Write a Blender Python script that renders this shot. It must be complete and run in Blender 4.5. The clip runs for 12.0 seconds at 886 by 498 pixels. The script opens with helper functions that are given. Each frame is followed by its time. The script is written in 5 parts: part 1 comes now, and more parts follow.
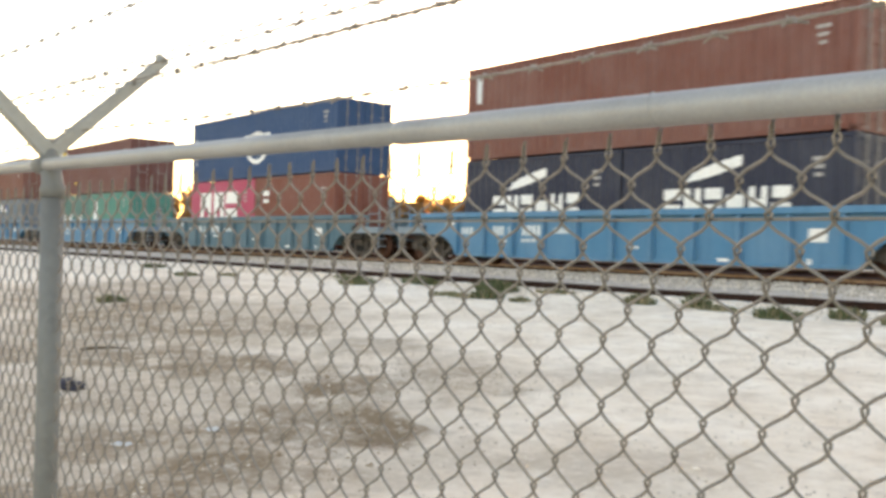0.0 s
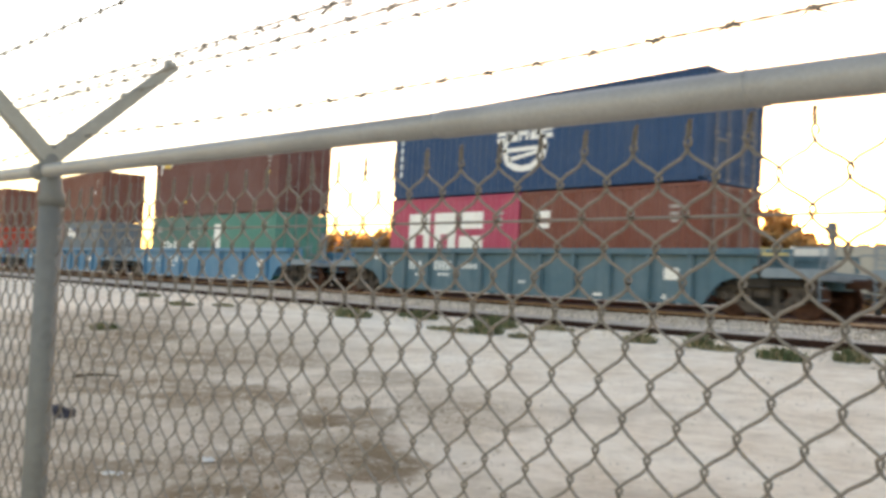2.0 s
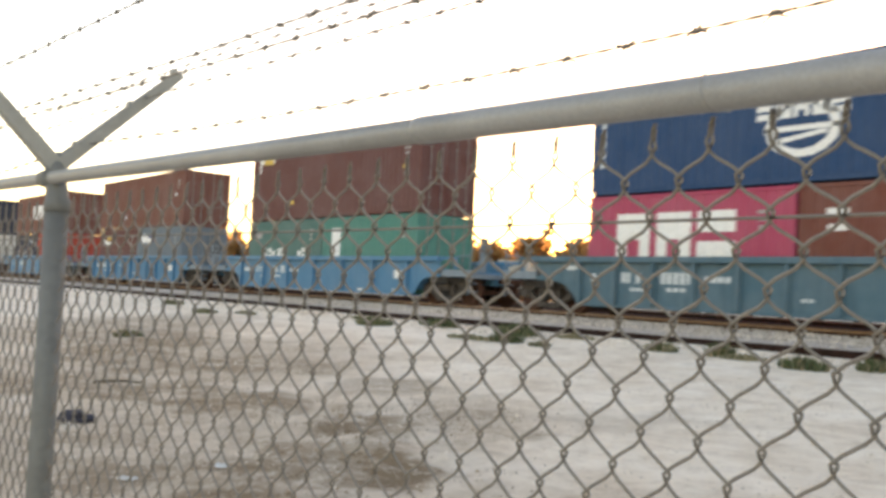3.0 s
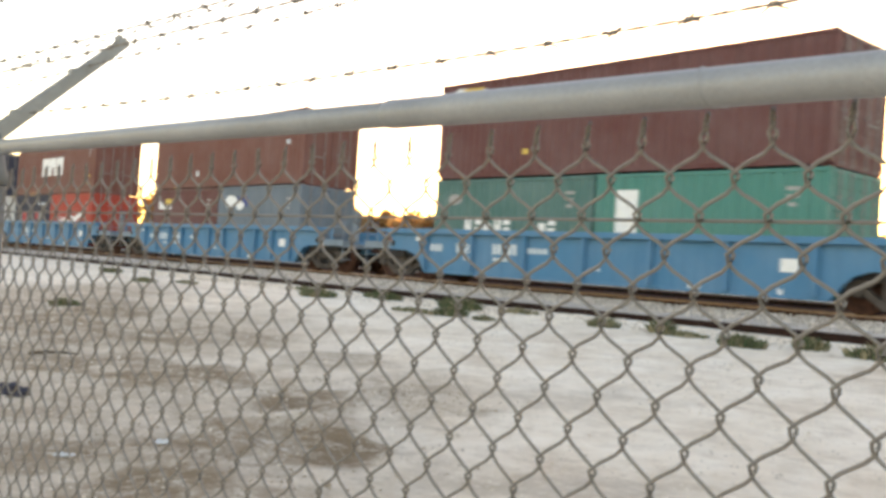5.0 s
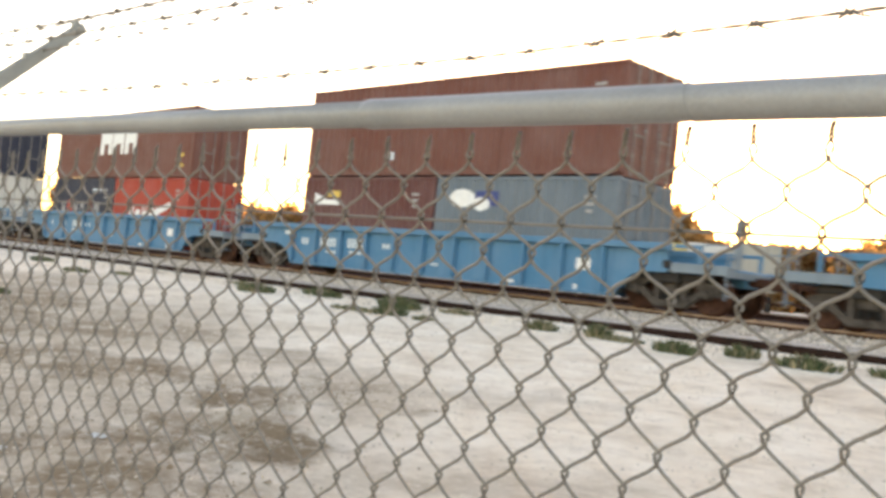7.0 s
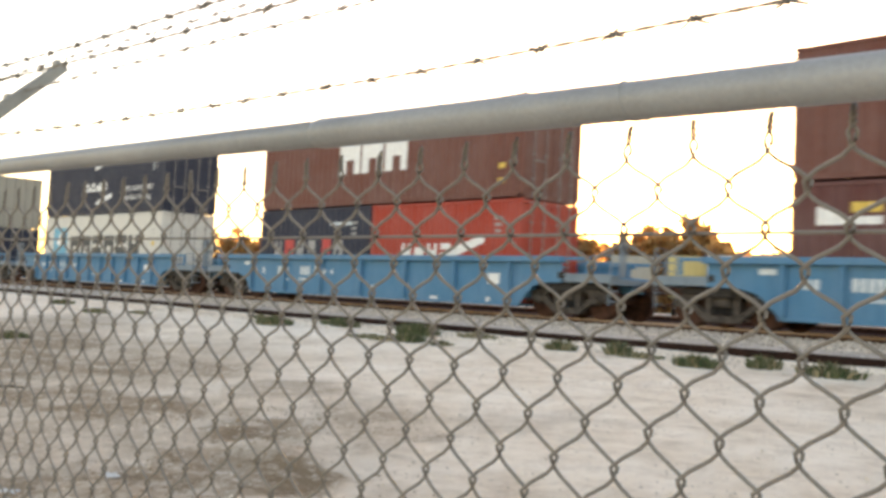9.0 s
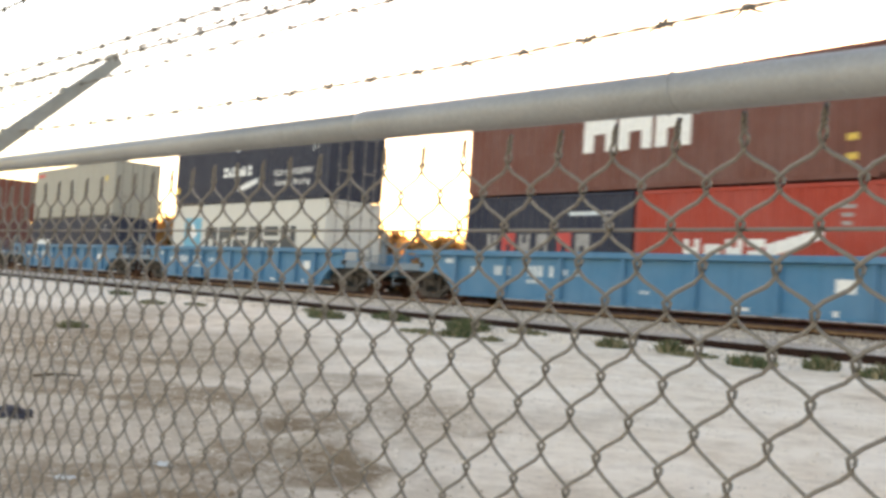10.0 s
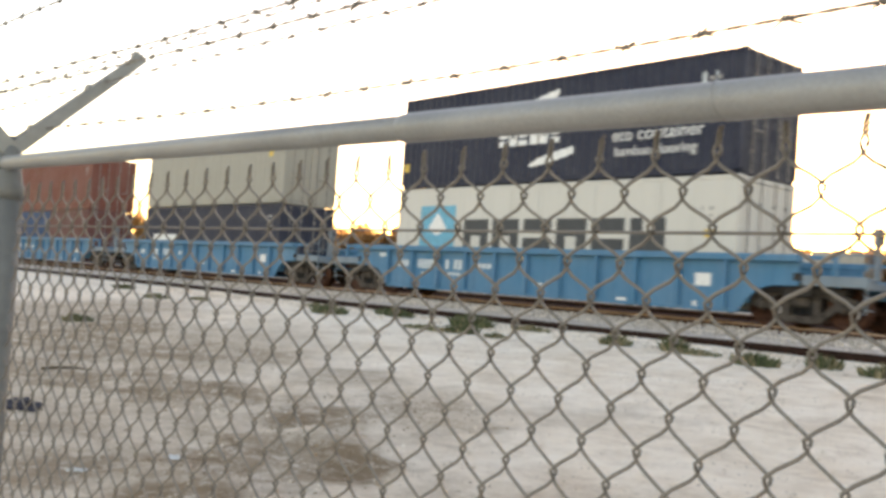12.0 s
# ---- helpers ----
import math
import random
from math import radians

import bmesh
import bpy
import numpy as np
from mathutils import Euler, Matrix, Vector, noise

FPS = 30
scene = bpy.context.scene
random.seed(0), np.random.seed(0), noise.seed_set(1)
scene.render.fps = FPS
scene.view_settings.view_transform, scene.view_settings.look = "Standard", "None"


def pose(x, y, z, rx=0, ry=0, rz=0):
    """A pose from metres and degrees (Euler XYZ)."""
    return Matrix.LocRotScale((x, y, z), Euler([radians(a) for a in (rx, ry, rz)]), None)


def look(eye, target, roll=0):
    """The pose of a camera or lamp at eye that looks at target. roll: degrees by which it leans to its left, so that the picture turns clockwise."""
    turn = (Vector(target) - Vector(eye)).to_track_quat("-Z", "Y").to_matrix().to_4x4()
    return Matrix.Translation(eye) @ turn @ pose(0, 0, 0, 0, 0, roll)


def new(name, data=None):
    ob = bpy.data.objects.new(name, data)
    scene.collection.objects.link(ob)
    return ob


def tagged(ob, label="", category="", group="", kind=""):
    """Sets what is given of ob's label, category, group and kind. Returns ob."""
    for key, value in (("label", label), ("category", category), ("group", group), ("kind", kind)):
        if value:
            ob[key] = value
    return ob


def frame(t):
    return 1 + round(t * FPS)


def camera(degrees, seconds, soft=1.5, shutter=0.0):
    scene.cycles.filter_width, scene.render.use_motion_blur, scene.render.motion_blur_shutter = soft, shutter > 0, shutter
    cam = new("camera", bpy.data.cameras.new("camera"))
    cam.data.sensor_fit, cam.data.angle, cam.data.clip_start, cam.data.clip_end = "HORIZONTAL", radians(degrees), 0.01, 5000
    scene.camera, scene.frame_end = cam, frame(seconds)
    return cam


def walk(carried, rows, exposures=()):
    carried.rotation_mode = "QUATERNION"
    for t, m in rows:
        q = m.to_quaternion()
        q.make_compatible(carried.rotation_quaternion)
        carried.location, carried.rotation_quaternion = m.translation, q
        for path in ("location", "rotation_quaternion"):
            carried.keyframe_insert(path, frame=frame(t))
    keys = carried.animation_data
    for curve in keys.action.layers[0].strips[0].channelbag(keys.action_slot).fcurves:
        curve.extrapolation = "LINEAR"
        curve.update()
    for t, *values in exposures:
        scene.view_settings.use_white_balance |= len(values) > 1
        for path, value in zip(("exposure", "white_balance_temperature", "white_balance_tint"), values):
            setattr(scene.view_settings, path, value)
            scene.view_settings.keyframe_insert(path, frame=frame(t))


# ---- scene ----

# ---------------- camera ----------------
cam = camera(50.0, 12.0, soft=3.5, shutter=0.45)


def stance(x, y, z, yaw, pitch, roll):
    return pose(x, y, z) @ pose(0, 0, 0, 0, 0, yaw) @ pose(0, 0, 0, 90 + pitch) @ pose(0, 0, 0, 0, 0, roll)


# seconds, place, yaw to the left of +y, pitch, lean to the left
STANCES = [
    (0.0, 0.146, -0.082, 1.131, 50.93, 0.06, 1.70),
    (0.3, 0.104, -0.061, 1.125, 51.08, -0.36, 1.79),
    (0.5, 0.046, -0.059, 1.115, 51.08, -1.22, 1.82),
    (1.0, -0.092, -0.092, 1.093, 49.09, -0.40, 1.67),
    (1.3, -0.081, -0.100, 1.089, 49.31, 1.04, 1.95),
    (1.5, -0.063, -0.066, 1.082, 49.75, 1.08, 2.21),
    (1.8, -0.009, -0.060, 1.092, 50.79, 1.95, 2.73),
    (2.0, 0.004, -0.042, 1.088, 50.76, 2.27, 2.88),
    (2.3, 0.018, -0.012, 1.074, 49.96, 2.31, 2.92),
    (2.5, 0.029, 0.006, 1.082, 50.53, 2.48, 2.97),
    (2.7, 0.053, 0.001, 1.086, 51.65, 3.10, 3.17),
    (3.0, 0.049, -0.002, 1.086, 52.23, 2.70, 3.01),
    (3.2, 0.050, -0.017, 1.087, 52.60, 2.27, 2.95),
    (4.8, -0.036, -0.019, 1.112, 48.43, 1.18, 3.76),
    (5.0, -0.017, 0.008, 1.111, 48.74, 1.19, 3.88),
    (5.2, -0.013, 0.033, 1.116, 49.55, 1.34, 3.94),
    (5.5, -0.014, 0.026, 1.110, 49.98, 0.82, 3.78),
    (6.0, -0.049, -0.019, 1.102, 48.35, 0.59, 4.43),
    (6.5, -0.072, -0.037, 1.102, 45.88, 0.86, 5.22),
    (6.7, -0.061, -0.039, 1.108, 45.21, 1.10, 5.71),
    (8.3, 0.018, 0.042, 1.111, 45.50, 2.90, 3.55),
    (8.5, 0.020, 0.040, 1.112, 45.81, 3.11, 3.18),
    (9.0, -0.005, 0.039, 1.105, 46.32, 2.90, 2.95),
    (9.5, -0.007, 0.061, 1.108, 47.67, 2.59, 3.20),
    (10.0, -0.009, 0.056, 1.105, 49.43, 2.44, 3.65),
    (10.5, -0.003, 0.047, 1.107, 50.27, 2.69, 3.98),
    (11.0, 0.003, 0.047, 1.110, 50.64, 2.86, 4.35),
    (11.5, 0.007, 0.033, 1.102, 50.07, 2.33, 4.28),
    (12.0, -0.014, 0.002, 1.105, 49.50, 2.20, 4.07),
]
PATH = [(t, stance(*v)) for t, *v in STANCES]
walk(cam, PATH, exposures=[(0.0, 3.32, 7450, 26), (0.5, 3.27, 7450, 26), (1.0, 3.36, 7500, 27), (1.5, 3.28, 7500, 27), (2.0, 3.00, 7450, 26), (2.5, 3.14, 7400, 26), (3.0, 2.98, 7450, 27), (5.0, 3.16, 7350, 26), (5.5, 3.09, 7450, 26), (6.0, 3.27, 7500, 26), (6.7, 3.30, 7550, 27), (8.5, 3.12, 7550, 27), (9.5, 3.03, 7500, 27), (10.5, 3.17, 7450, 27), (11.5, 3.08, 7430, 27), (12.0, 3.03, 7400, 27)])

# ---------------- sky and sun ----------------
SUN_AZ, SUN_EL = 32.0, 3.0  # degrees to the left of +y, and above the horizon
world = bpy.data.worlds.new("evening_sky")
scene.world = world
world.use_nodes = True
wn, wl = world.node_tree.nodes, world.node_tree.links
sky = wn.new("ShaderNodeTexSky")
sky.sky_type, sky.sun_disc = "NISHITA", False
sky.sun_elevation, sky.sun_rotation = radians(SUN_EL), radians(-SUN_AZ)
sky.altitude, sky.air_density, sky.dust_density, sky.ozone_density = 10, 0.9, 0.9, 1.0
wn["Background"].inputs["Strength"].default_value = 0.15
wl.new(sky.outputs["Color"], wn["Background"].inputs["Color"])

sun = new("sun", bpy.data.lights.new("sun", "SUN"))
sun.data.energy, sun.data.angle, sun.data.color = 2.0, radians(2.0), (1.0, 0.72, 0.42)
az, el = radians(SUN_AZ), radians(SUN_EL)
sun.matrix_world = look((0, 0, 60), Vector((0, 0, 60)) - Vector((-math.sin(az) * math.cos(el), math.cos(az) * math.cos(el), math.sin(el))))


# ---------------- materials ----------------
def shader(name):
    m = bpy.data.materials.new(name)
    m.use_nodes = True
    return m, m.node_tree.nodes, m.node_tree.links, m.node_tree.nodes["Principled BSDF"]


def tex_noise(n, l, coord, scale, detail=5, rough=0.6, stretch=None):
    node = n.new("ShaderNodeTexNoise")
    node.inputs["Scale"].default_value, node.inputs["Detail"].default_value, node.inputs["Roughness"].default_value = scale, detail, rough
    if stretch:
        mp = n.new("ShaderNodeMapping")
        mp.inputs["Scale"].default_value = stretch
        l.new(coord, mp.inputs["Vector"])
        coord = mp.outputs["Vector"]
    l.new(coord, node.inputs["Vector"])
    return node.outputs["Fac"]


def ramp(n, l, fac, stops):
    r = n.new("ShaderNodeValToRGB")
    e = r.color_ramp.elements
    while len(e) < len(stops):
        e.new(0.5)
    for k, (at, col) in zip(e, stops):
        k.position, k.color = at, (*col, 1) if len(col) == 3 else col
    l.new(fac, r.inputs["Fac"])
    return r.outputs["Color"]


def mix(n, l, fac, a, b, kind="MIX"):
    x = n.new("ShaderNodeMix")
    x.data_type, x.blend_type = "RGBA", kind
    for sock, v in ((x.inputs[0], fac), (x.inputs[6], a), (x.inputs[7], b)):
        if isinstance(v, bpy.types.NodeSocket):
            l.new(v, sock)
        elif isinstance(v, (int, float)):
            sock.default_value = v
        else:
            sock.default_value = (*v, 1)
    return x.outputs[2]


def bump(n, l, fac, bsdf, strength, dist):
    b = n.new("ShaderNodeBump")
    b.inputs["Strength"].default_value, b.inputs["Distance"].default_value = strength, dist
    l.new(fac, b.inputs["Height"])
    l.new(b.outputs["Normal"], bsdf.inputs["Normal"])


def steel_paint(name, col, rough=0.5, dirt=0.35, rust=0.25, fade=0.25):
    """Weathered paint on steel: faded patches, rain streaks running down, rust spots."""
    m, n, l, b = shader(name)
    co = n.new("ShaderNodeTexCoord").outputs["Object"]
    info = n.new("ShaderNodeObjectInfo").outputs["Random"]
    off = n.new("ShaderNodeVectorMath")
    off.operation = "MULTIPLY_ADD"
    l.new(info, off.inputs[1])
    off.inputs[0].default_value = (31, 17, 7)
    l.new(co, off.inputs[2])
    p = off.outputs["Vector"]
    pale = tuple(min(1, c * 0.7 + 0.18) for c in col)
    dark = tuple(c * 0.45 for c in col)
    c = mix(n, l, ramp(n, l, tex_noise(n, l, p, 0.7, 4), [(0.35, (0, 0, 0)), (0.75, (fade,) * 3)]), col, pale)
    streak = tex_noise(n, l, p, 3.0, 4, 0.65, (2.2, 2.2, 0.16))
    c = mix(n, l, ramp(n, l, streak, [(0.48, (0, 0, 0)), (0.72, (dirt,) * 3)]), c, dark)
    spots = tex_noise(n, l, p, 6.0, 8, 0.7)
    c = mix(n, l, ramp(n, l, spots, [(0.60, (0, 0, 0)), (0.70, (rust,) * 3)]), c, (0.13, 0.055, 0.03))
    l.new(c, b.inputs["Base Color"])
    r = ramp(n, l, spots, [(0.3, (rough - 0.1,) * 3), (0.7, (min(1, rough + 0.25),) * 3)])
    l.new(r, b.inputs["Roughness"])
    b.inputs["Specular IOR Level"].default_value = 0.3
    bump(n, l, tex_noise(n, l, p, 40, 3), b, 0.12, 0.004)
    return m


def rusty(name, col, dark, rough=0.75, metal=0.3, scale=9):
    m, n, l, b = shader(name)
    co = n.new("ShaderNodeTexCoord").outputs["Object"]
    f = tex_noise(n, l, co, scale, 7, 0.7)
    l.new(ramp(n, l, f, [(0.3, dark), (0.7, col)]), b.inputs["Base Color"])
    b.inputs["Roughness"].default_value, b.inputs["Metallic"].default_value = rough, metal
    b.inputs["Specular IOR Level"].default_value = 0.2
    bump(n, l, tex_noise(n, l, co, scale * 8, 4), b, 0.25, 0.004)
    return m


def galvanised(name, col, rough, metal, spangle=60):
    m, n, l, b = shader(name)
    co = n.new("ShaderNodeTexCoord").outputs["Object"]
    v = n.new("ShaderNodeTexVoronoi")
    v.inputs["Scale"].default_value = spangle
    l.new(co, v.inputs["Vector"])
    big = tex_noise(n, l, co, 5, 5, 0.6)
    c = ramp(n, l, big, [(0.3, tuple(x * 0.78 for x in col)), (0.7, tuple(min(1, x * 1.12) for x in col))])
    grey = n.new("ShaderNodeRGBToBW")
    l.new(v.outputs["Color"], grey.inputs["Color"])
    c = mix(n, l, 0.10, c, grey.outputs["Val"], "SOFT_LIGHT")
    dirt = tex_noise(n, l, co, 22, 8, 0.75)
    c = mix(n, l, ramp(n, l, dirt, [(0.58, (0, 0, 0)), (0.74, (0.28,) * 3)]), c, (0.20, 0.18, 0.15))
    l.new(c, b.inputs["Base Color"])
    b.inputs["Metallic"].default_value = metal
    l.new(ramp(n, l, big, [(0.3, (rough - 0.08,) * 3), (0.7, (rough + 0.1,) * 3)]), b.inputs["Roughness"])
    bump(n, l, dirt, b, 0.08, 0.001)
    return m


# darker disturbed soil, with stick and ridge shadows painted in: across and away from the fence's corner, half widths,
# strength
SOIL_AND_SHADE = ((-0.78, 5.20, 0.72, 0.62, 1.0), (-0.38, 5.37, 0.26, 0.30, 1.0), (-1.08, 4.95, 0.60, 0.50, 1.0), (-1.75, 4.73, 0.60, 0.42, 0.9),
        (-0.87, 6.77, 0.34, 0.85, 1.0), (-0.54, 6.35, 0.24, 0.50, 1.0), (-0.04, 7.34, 0.55, 1.0, 0.72), (0.24, 6.23, 0.45, 0.34, 0.62),
        (-2.73, 8.10, 0.70, 0.60, 1.0), (-1.94, 7.51, 0.70, 0.68, 1.0), (-1.50, 7.48, 0.38, 0.52, 0.9), (-3.06, 7.96, 0.20, 0.48, 1.0),
        (-3.14, 10.62, 1.2, 1.6, 0.95), (-2.12, 10.39, 1.0, 1.3, 0.85), (-4.45, 12.57, 0.9, 2.6, 1.0), (-0.80, 8.82, 0.6, 0.7, 0.65),
        (-0.94, 4.11, 0.65, 0.45, 1.0), (-1.5, 3.6, 0.7, 0.45, 0.95), (-2.4, 5.9, 0.6, 0.7, 0.7), (-3.6, 8.6, 0.8, 1.2, 0.9), (-5.4, 14.5, 1.2, 2.4, 0.9),
        (-1.9, 6.0, 1.9, 2.6, 0.60), (-3.4, 10.5, 2.2, 4.2, 0.62), (-6.2, 16.5, 1.8, 4.5, 0.7), (0.3, 4.4, 1.2, 0.5, 0.4), (0.9, 7.2, 1.0, 0.5, 0.35))


def dirt_ground():
    """Pale dry caliche with worn patches, darker damp soil, two painted shadows and scattered grit."""
    m, n, l, b = shader("dry_pale_dirt")
    co = n.new("ShaderNodeTexCoord").outputs["Object"]
    big = tex_noise(n, l, co, 0.16, 5, 0.6)
    mid = tex_noise(n, l, co, 1.1, 7, 0.68)
    # tyre-smoothed bands run along the track
    band = tex_noise(n, l, co, 0.9, 6, 0.65, (0.5, 1.3, 1))
    fine = tex_noise(n, l, co, 14, 8, 0.72)
    c = ramp(n, l, mid, [(0.30, (0.53, 0.405, 0.29)), (0.46, (0.79, 0.67, 0.53)), (0.66, (0.92, 0.825, 0.70))])
    c = mix(n, l, ramp(n, l, big, [(0.35, (0, 0, 0)), (0.7, (0.55,) * 3)]), c, (0.90, 0.81, 0.685))
    c = mix(n, l, ramp(n, l, band, [(0.50, (0, 0, 0)), (0.70, (0.30,) * 3)]), c, (0.47, 0.37, 0.27))
    turned = n.new("ShaderNodeMapping")
    turned.inputs["Rotation"].default_value = (0, 0, radians(-50))
    l.new(co, turned.inputs["Vector"])
    wob = n.new("ShaderNodeTexNoise")
    wob.inputs["Scale"].default_value, wob.inputs["Detail"].default_value = 1.7, 5
    l.new(turned.outputs["Vector"], wob.inputs["Vector"])
    even = n.new("ShaderNodeVectorMath")
    even.operation = "SUBTRACT"
    l.new(wob.outputs["Color"], even.inputs[0])
    even.inputs[1].default_value = (0.5, 0.5, 0.5)
    warp = n.new("ShaderNodeVectorMath")
    warp.operation = "MULTIPLY_ADD"
    l.new(even.outputs["Vector"], warp.inputs[0])
    warp.inputs[1].default_value = (0.85, 1.7, 0)
    l.new(turned.outputs["Vector"], warp.inputs[2])
    spots = None
    for cx, cy, rx, ry, w in SOIL_AND_SHADE:
        d = n.new("ShaderNodeVectorMath")
        d.operation = "MULTIPLY_ADD"
        l.new(warp.outputs["Vector"], d.inputs[0])
        d.inputs[1].default_value = (1 / rx, 1 / ry, 0)
        d.inputs[2].default_value = (-cx / rx, -cy / ry, 0)
        ln = n.new("ShaderNodeVectorMath")
        ln.operation = "LENGTH"
        l.new(d.outputs["Vector"], ln.inputs[0])
        fade = n.new("ShaderNodeMapRange")
        fade.interpolation_type = "SMOOTHSTEP"
        for k, v in enumerate((0.5, 1.5, w, 0.0)):
            fade.inputs[k + 1].default_value = v
        l.new(ln.outputs["Value"], fade.inputs[0])
        if spots is None:
            spots = fade.outputs[0]
        else:
            mx = n.new("ShaderNodeMath")
            mx.operation = "MAXIMUM"
            l.new(spots, mx.inputs[0])
            l.new(fade.outputs[0], mx.inputs[1])
            spots = mx.outputs["Value"]
    clod = tex_noise(n, l, co, 3.6, 8, 0.75)
    c = mix(n, l, ramp(n, l, clod, [(0.47, (0, 0, 0)), (0.65, (0.42,) * 3)]), c, (0.44, 0.335, 0.235))
    lump = tex_noise(n, l, co, 9.0, 8, 0.75)
    c = mix(n, l, ramp(n, l, lump, [(0.55, (0, 0, 0)), (0.66, (0.34,) * 3)]), c, (0.50, 0.40, 0.30))
    blotch = tex_noise(n, l, co, 2.1, 9, 0.74)
    damp = mix(n, l, 1.0, spots, ramp(n, l, blotch, [(0.38, (0.5,) * 3), (0.54, (1, 1, 1))]), "MULTIPLY")
    c = mix(n, l, damp, c, (0.225, 0.160, 0.098))
    c = mix(n, l, ramp(n, l, fine, [(0.57, (0, 0, 0)), (0.68, (0.28,) * 3)]), c, (0.27, 0.22, 0.175))
    c = mix(n, l, ramp(n, l, fine, [(0.34, (0.5,) * 3), (0.47, (0, 0, 0))]), c, (0.86, 0.775, 0.665))
    l.new(c, b.inputs["Base Color"])
    b.inputs["Roughness"].default_value = 0.95
    b.inputs["Specular IOR Level"].default_value = 0.2
    h = n.new("ShaderNodeMath")
    h.operation = "ADD"
    l.new(lump, h.inputs[0])
    l.new(fine, h.inputs[1])
    bump(n, l, h.outputs["Value"], b, 0.7, 0.05)
    return m


def speckled(name, cols, scale, rough=0.95, dist=0.03):
    m, n, l, b = shader(name)
    co = n.new("ShaderNodeTexCoord").outputs["Object"]
    v = n.new("ShaderNodeTexVoronoi")
    v.inputs["Scale"].default_value = scale
    l.new(co, v.inputs["Vector"])
    bw = n.new("ShaderNodeRGBToBW")
    l.new(v.outputs["Color"], bw.inputs["Color"])
    c = ramp(n, l, bw.outputs["Val"], [(0.15, cols[0]), (0.5, cols[1]), (0.85, cols[2])])
    c = mix(n, l, ramp(n, l, tex_noise(n, l, co, 0.8, 4), [(0.4, (0, 0, 0)), (0.7, (0.5,) * 3)]), c, cols[1])
    l.new(c, b.inputs["Base Color"])
    b.inputs["Roughness"].default_value = rough
    bump(n, l, v.outputs["Distance"], b, 0.7, dist)
    return m


def leafy(name, a, bcol, thin=None):
    m, n, l, b = shader(name)
    g = n.new("ShaderNodeNewGeometry").outputs["Random Per Island"]
    l.new(ramp(n, l, g, [(0.1, a), (0.9, bcol)]), b.inputs["Base Color"])
    b.inputs["Roughness"].default_value = 0.7
    if thin:
        tr = n.new("ShaderNodeBsdfTranslucent")
        tr.inputs["Color"].default_value = (*thin, 1)
        ms = n.new("ShaderNodeMixShader")
        ms.inputs["Fac"].default_value = 0.6
        out = [k for k in n if k.type == "OUTPUT_MATERIAL"][0]
        l.new(b.outputs["BSDF"], ms.inputs[1])
        l.new(tr.outputs["BSDF"], ms.inputs[2])
        l.new(ms.outputs["Shader"], out.inputs["Surface"])
    return m


def plain(name, col, rough=0.6, metal=0.0, var=0.2, scale=6):
    m, n, l, b = shader(name)
    co = n.new("ShaderNodeTexCoord").outputs["Object"]
    f = tex_noise(n, l, co, scale, 6, 0.65)
    l.new(ramp(n, l, f, [(0.3, tuple(c * (1 - var) for c in col)), (0.7, tuple(min(1, c * (1 + var)) for c in col))]), b.inputs["Base Color"])
    b.inputs["Roughness"].default_value, b.inputs["Metallic"].default_value = rough, metal
    return m


M_GROUND = dirt_ground()
M_BALLAST = speckled("grey_ballast", ((0.25, 0.205, 0.165), (0.44, 0.375, 0.31), (0.62, 0.54, 0.455)), 16)
M_STONE = leafy("ballast_stone", (0.29, 0.245, 0.20), (0.62, 0.545, 0.465))
# light on the rail heads and shade on the webs are in these colours
M_RAIL = rusty("rusted_rail", (0.085, 0.036, 0.022), (0.03, 0.014, 0.010), 0.85, 0.1)
M_RAILTOP = rusty("worn_lit_rail_head", (0.50, 0.355, 0.255), (0.27, 0.17, 0.115), 0.6, 0.1)
M_EARTH = rusty("rust_stained_earth", (0.075, 0.036, 0.022), (0.03, 0.016, 0.011), 0.95, 0.0, 3)
M_DARKRAIL = rusty("dark_rusted_rail", (0.040, 0.019, 0.014), (0.012, 0.007, 0.006), 0.95, 0.0)
M_TIE = rusty("old_timber", (0.13, 0.10, 0.075), (0.05, 0.04, 0.03), 0.9, 0.0, 5)
M_GALV = galvanised("galvanised_pipe", (0.30, 0.30, 0.295), 0.5, 0.25, 260)
M_POST = galvanised("weathered_galvanised_post", (0.155, 0.16, 0.155), 0.7, 0.2)
M_WIRE = galvanised("dull_galvanised_wire", (0.192, 0.17, 0.145), 0.55, 0.25, 200)
M_BARB = galvanised("old_barbed_wire", (0.28, 0.255, 0.225), 0.55, 0.4, 200)
M_ARM = galvanised("galvanised_arm", (0.30, 0.305, 0.29), 0.6, 0.2)
M_GRIT = speckled("tan_grit", ((0.46, 0.38, 0.30), (0.64, 0.55, 0.45), (0.80, 0.71, 0.60)), 3)
M_WEED = leafy("dusty_green_leaf", (0.042, 0.068, 0.026), (0.115, 0.13, 0.062))
M_STRAW = leafy("dry_grass", (0.20, 0.17, 0.10), (0.32, 0.27, 0.17))
# the sunset's orange haze over the trees is put into these leaf colours
M_TREE = leafy("far_tree_leaf_glow", (0.08, 0.06, 0.025), (0.19, 0.13, 0.055), (0.62, 0.34, 0.12))
M_BARK = rusty("far_bark", (0.12, 0.09, 0.06), (0.06, 0.045, 0.03), 0.9, 0)
M_TRUCK = rusty("grimy_cast_steel", (0.135, 0.115, 0.10), (0.022, 0.018, 0.016), 0.85, 0.1, 5)
M_WHEEL = rusty("brown_wheel_steel", (0.12, 0.055, 0.035), (0.04, 0.02, 0.015), 0.6, 0.5, 6)
M_BLACK = plain("black_undergear", (0.02, 0.02, 0.02), 0.7)
